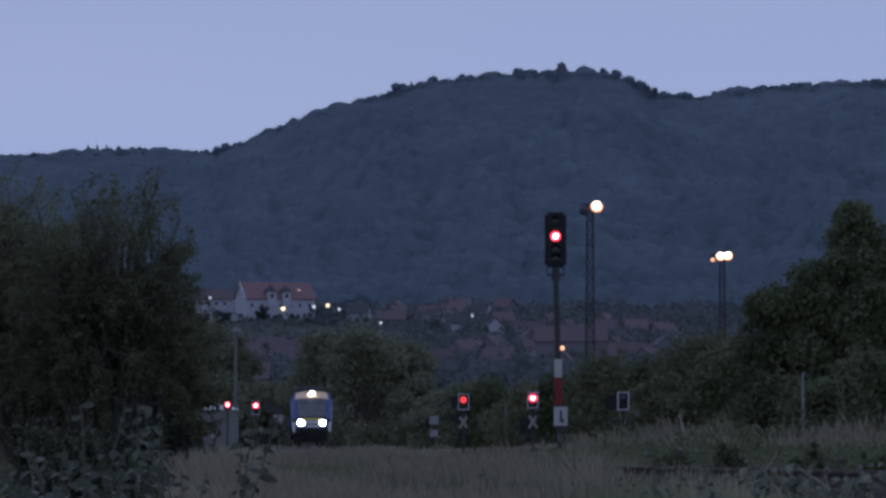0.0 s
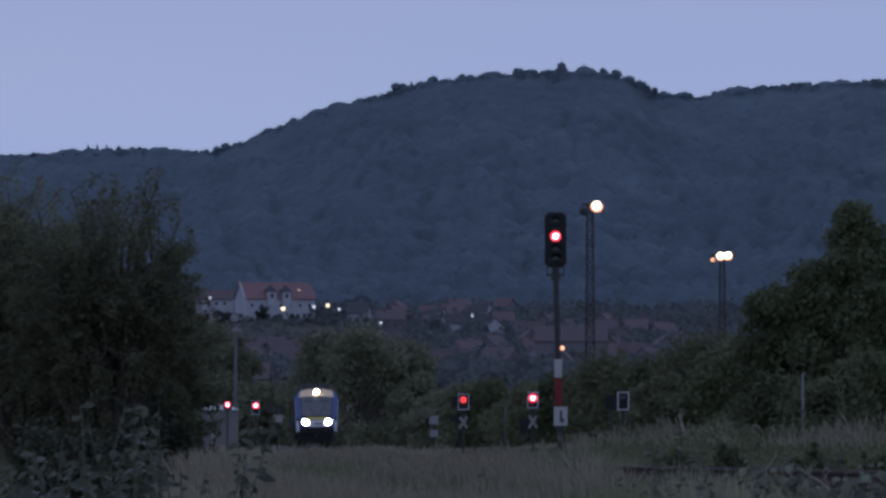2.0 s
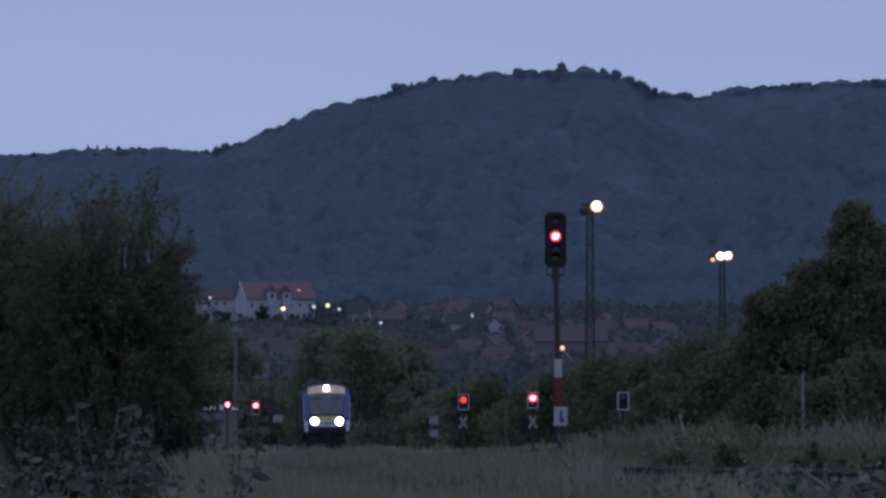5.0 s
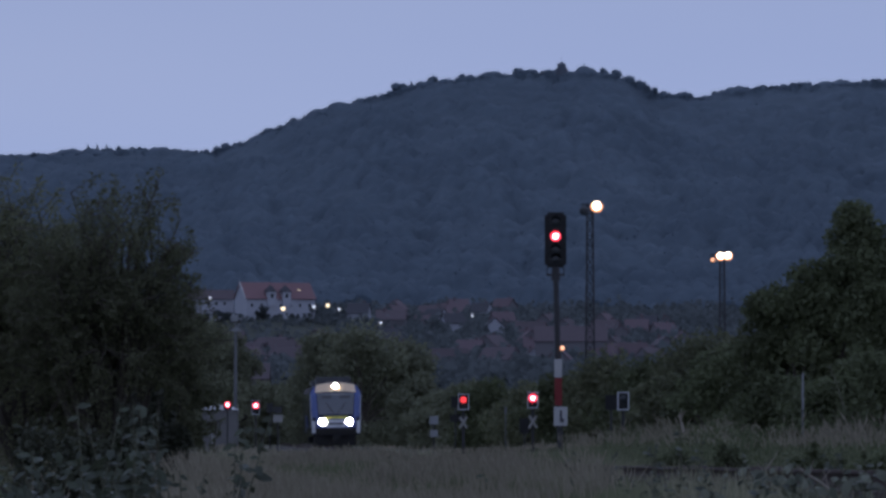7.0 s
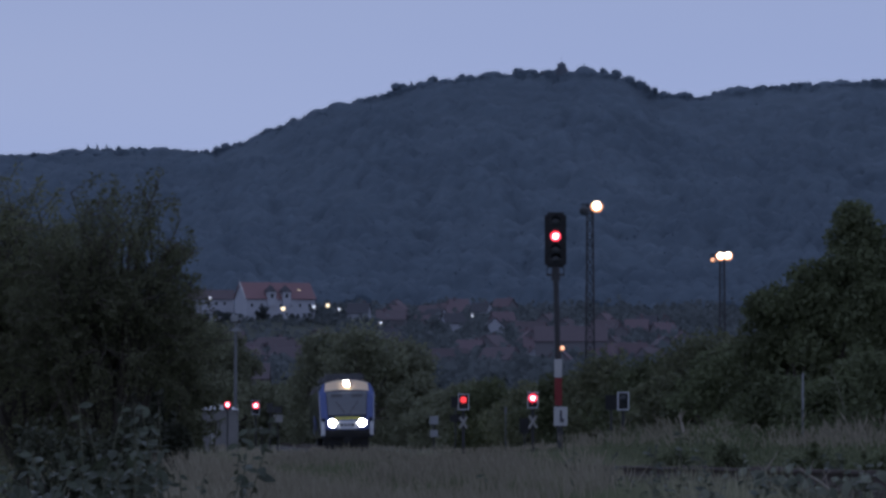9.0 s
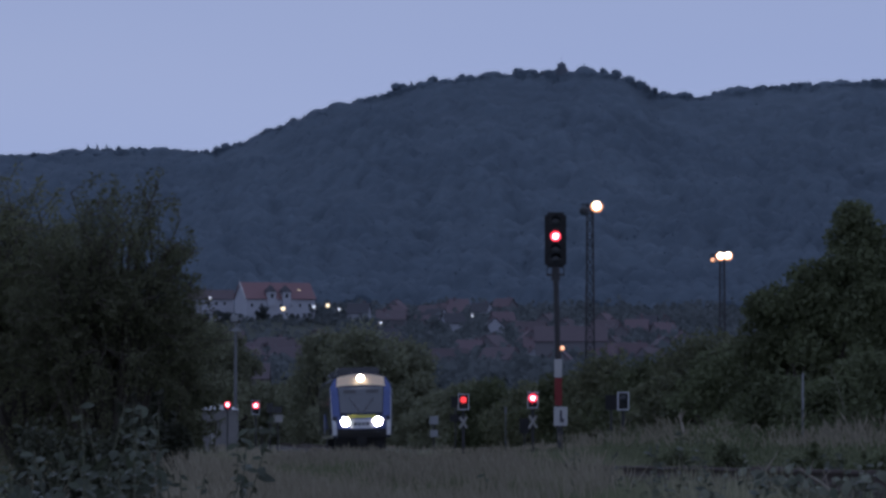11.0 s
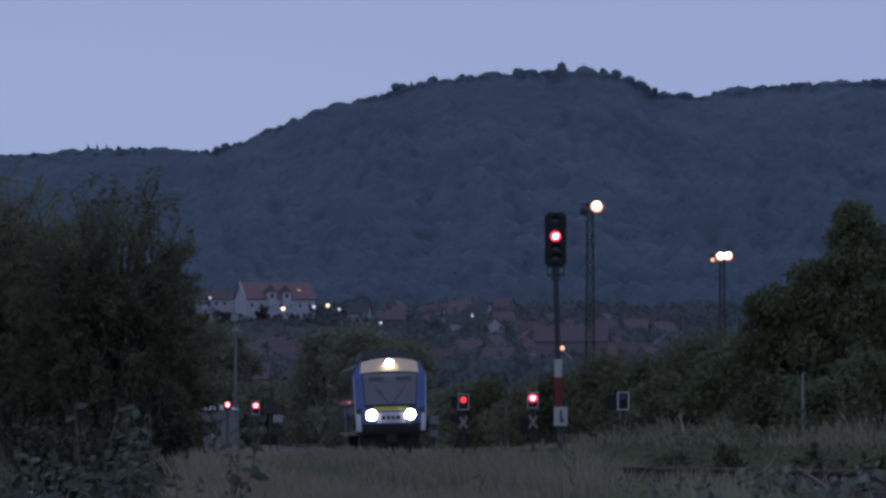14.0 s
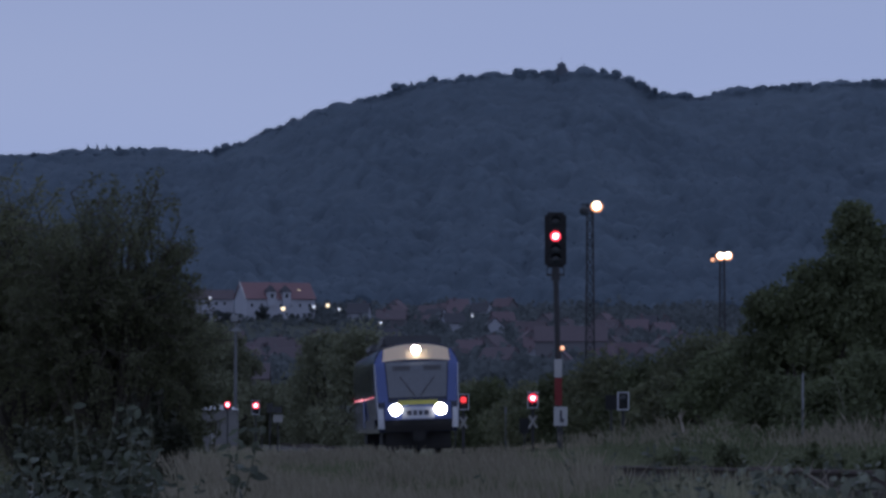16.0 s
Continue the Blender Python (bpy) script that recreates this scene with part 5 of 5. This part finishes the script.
def weed(x, y, h, seed, leaves=26, pool=LEAVES, label="leafy green weed with broad leaves in the meadow", stems=3, spread=0.35):
    rng = random.Random(seed)
    g = land1(x, y)
    t = thing("weed_plant", pose(x, y, g), label, "plant", "weeds in the foreground")
    per = max(1, leaves // stems)
    for s in range(stems):
        a = rng.uniform(0, 6.28)
        top = Vector((math.cos(a) * spread * h * rng.uniform(0.2, 0.7), math.sin(a) * spread * h * 0.5, h * rng.uniform(0.75, 1.0)))
        mid = Vector((top.x * 0.35, top.y * 0.35, top.z * 0.55))
        bm = B()
        tube(bm, [(0, 0, -0.05), mid, top], 0.008, 0.003, 5)
        stem = part("stem", bm, M_STEM, t)
        for k in range(per):
            q = 0.25 + 0.75 * (k + rng.random() * 0.5) / per
            p = (mid * (q / 0.55)) if q < 0.55 else mid.lerp(top, min(1, (q - 0.55) / 0.45))
            tilt = rng.uniform(30, 78) if q > 0.85 else rng.uniform(-30, 62)
            sc = rng.uniform(0.75, 1.25) * (1.0 if q < 0.8 else 0.62)
            m = Matrix.Translation(p) @ Euler((radians(tilt), radians(rng.uniform(-25, 25)), k * 2.4 + rng.uniform(-0.5, 0.5)), 'ZYX').to_matrix().to_4x4() @ Matrix.Diagonal((sc, sc, sc, 1))
            piece("leaf", rng.choice(pool), stem, m)
    return t


WEEDS = [weed(-2.07, 33, 1.36, 1, 72), weed(-2.45, 33, 1.22, 2, 60), weed(-1.86, 34, 1.34, 3, 72), weed(-1.39, 38, 1.27, 4, 84),
         weed(-2.16, 32, 1.08, 5, 60), weed(-1.82, 31, 1.04, 6, 60), weed(-1.73, 35, 1.3, 7, 60), weed(-2.41, 31, 1.1, 8, 54),
         weed(-2.13, 30, 1.0, 9, 54), weed(-1.64, 36, 0.95, 10, 40), weed(-1.87, 29, 0.92, 11, 54), weed(-1.56, 30, 0.94, 12, 48),
         weed(-2.21, 29, 0.9, 13, 48), weed(-2.00, 35, 1.2, 14, 54), weed(-2.37, 34, 1.12, 15, 54), weed(-1.48, 37, 0.95, 16, 40)]
BROAD = "broad-leaved burdock plant beside the rails"
THIN = "tall thin weed stalk in the meadow"
RIGHT_WEEDS = [weed(2.94, 50, 0.46, 21, 26, BIGLEAF, BROAD, 5, 0.9), weed(2.85, 54, 0.42, 22, 18, BIGLEAF, BROAD, 4, 0.9), weed(3.50, 48, 0.42, 23, 20, BIGLEAF, BROAD, 4, 0.9),
               weed(2.55, 60, 0.98, 24, 14, LEAVES, THIN, 2, 0.2), weed(3.42, 52, 0.45, 25, 24, LEAVES, "leafy green weed beside the rails", 4, 0.7), weed(2.65, 47, 0.42, 26, 30, LEAVES, "leafy green weed beside the rails", 4, 0.7),
               weed(2.84, 62, 0.72, 28, 18, LEAVES, THIN, 3, 0.3), weed(2.49, 66, 0.7, 29, 16, LEAVES, THIN, 3, 0.3),
               weed(1.78, 58, 0.7, 30, 18, LEAVES, THIN, 3, 0.3), weed(4.02, 58, 0.62, 31, 22, LEAVES, THIN, 3, 0.4), weed(1.13, 50, 0.85, 32, 16, LEAVES, THIN, 2, 0.3), weed(0.46, 48, 0.8, 33, 14, LEAVES, THIN, 2, 0.3)]
SIDE = "leafy green weed beside the rails"
for k, (wx, wy, wh) in enumerate(((2.24, 46, 0.44), (2.89, 46, 0.42), (2.98, 44, 0.4), (3.37, 45, 0.46), (2.04, 50, 0.46), (3.44, 64, 0.5), (1.87, 54, 0.5), (4.80, 62, 0.55), (3.83, 62, 0.48))):
    RIGHT_WEEDS.append(weed(wx, wy, wh, 50 + k, 34, LEAVES + BIGLEAF[1:], SIDE, 5, 0.9))


def dead_branch(x, y, z, dx, dz, seed, mtl=M_TWIG):
    """A bare fallen branch leaning in the weeds."""
    rng = random.Random(seed)
    t = thing("dead_branch", pose(x, y, z), "bare pale dead branch lying in the weeds", "branch", "dead branches")
    bm = B()
    tube(bm, [(0, 0, 0), (dx * 0.5, 0.05, dz * 0.55), (dx, 0.1, dz)], 0.016, 0.007, 6)
    bough = part("bough", bm, mtl, t)
    for k in range(3):
        f = 0.35 + 0.2 * k
        bm = B()
        rod(bm, (dx * f, 0.05, dz * f), (dx * f + rng.uniform(-0.08, 0.15), 0.05, dz * f + rng.uniform(0.08, 0.2)), 0.006, 0.003, 5)
        part("twig", bm, mtl, bough)


dead_branch(3.44, 48, 0.08, -0.42, 0.32, 1)
dead_branch(2.90, 52, 0.25, 0.12, 0.14, 2)
dead_branch(2.65, 62, 0.70, -0.05, 0.2, 3)
dead_branch(6.42, 90, 1.08, -0.25, 0.75, 4, M_STEM)

# ---------- sleepers ----------


def build_sleepers():
    bm = B()
    box(bm, -1.25, 1.25, -0.12, 0.12, -0.32, -0.165, 0.015)
    me = bpy.data.meshes.new("sleeper")
    bm.to_mesh(me)
    bm.free()
    me.materials.append(M_SLEEPER)
    for k in range(290):
        y = 30 + k * 0.62
        piece("sleeper", me, TRACK, Matrix.Translation((track_x(y), y, rail_z(y))) @ Matrix.Rotation(0.04087, 4, 'Z'))


build_sleepers()

# ---------- what moves ----------


def motions():
    # the railcar comes down the line and gathers speed
    rows = []
    for k in range(33):
        t = k * 0.5
        d = 373.2 - 8.10 * t - 0.3843 * t * t + 0.008729 * t ** 3
        rows.append((t, pose(track_x(d) + 0.02 + 0.005 * t, d, rail_z(d), 0, -0.3 - 0.09 * t, 2.34)))
    walk(TRAIN, rows)
    # weeds rock in the breeze: leaning as a whole about their roots
    gust = [0, 0.4, 0, 0.3, 0.5, 2.2, 1.8, 2.4, 1.6, 1.0, 1.2, 1.0, 0.4, 0.8, 0.5, 0.6, 0.3, 0.6, 0.5, 0.9, 1.6, 2.6, 2.0, 2.8, 2.6]
    for n, w in enumerate(WEEDS + RIGHT_WEEDS):
        p = w.location.copy()
        amp = 0.75 + 0.2 * (n % 4)
        rows = []
        for k in range(33):
            t = k * 0.5
            g = float(np.interp(t, np.linspace(0, 16, len(gust)), gust))
            lean = -amp * (g + 0.35 * math.sin(t * 2.1 + n * 1.7))
            rows.append((t, pose(p.x, p.y, p.z, 0.2 * math.sin(t * 1.6 + n), lean, 0)))
        walk(w, rows)


motions()
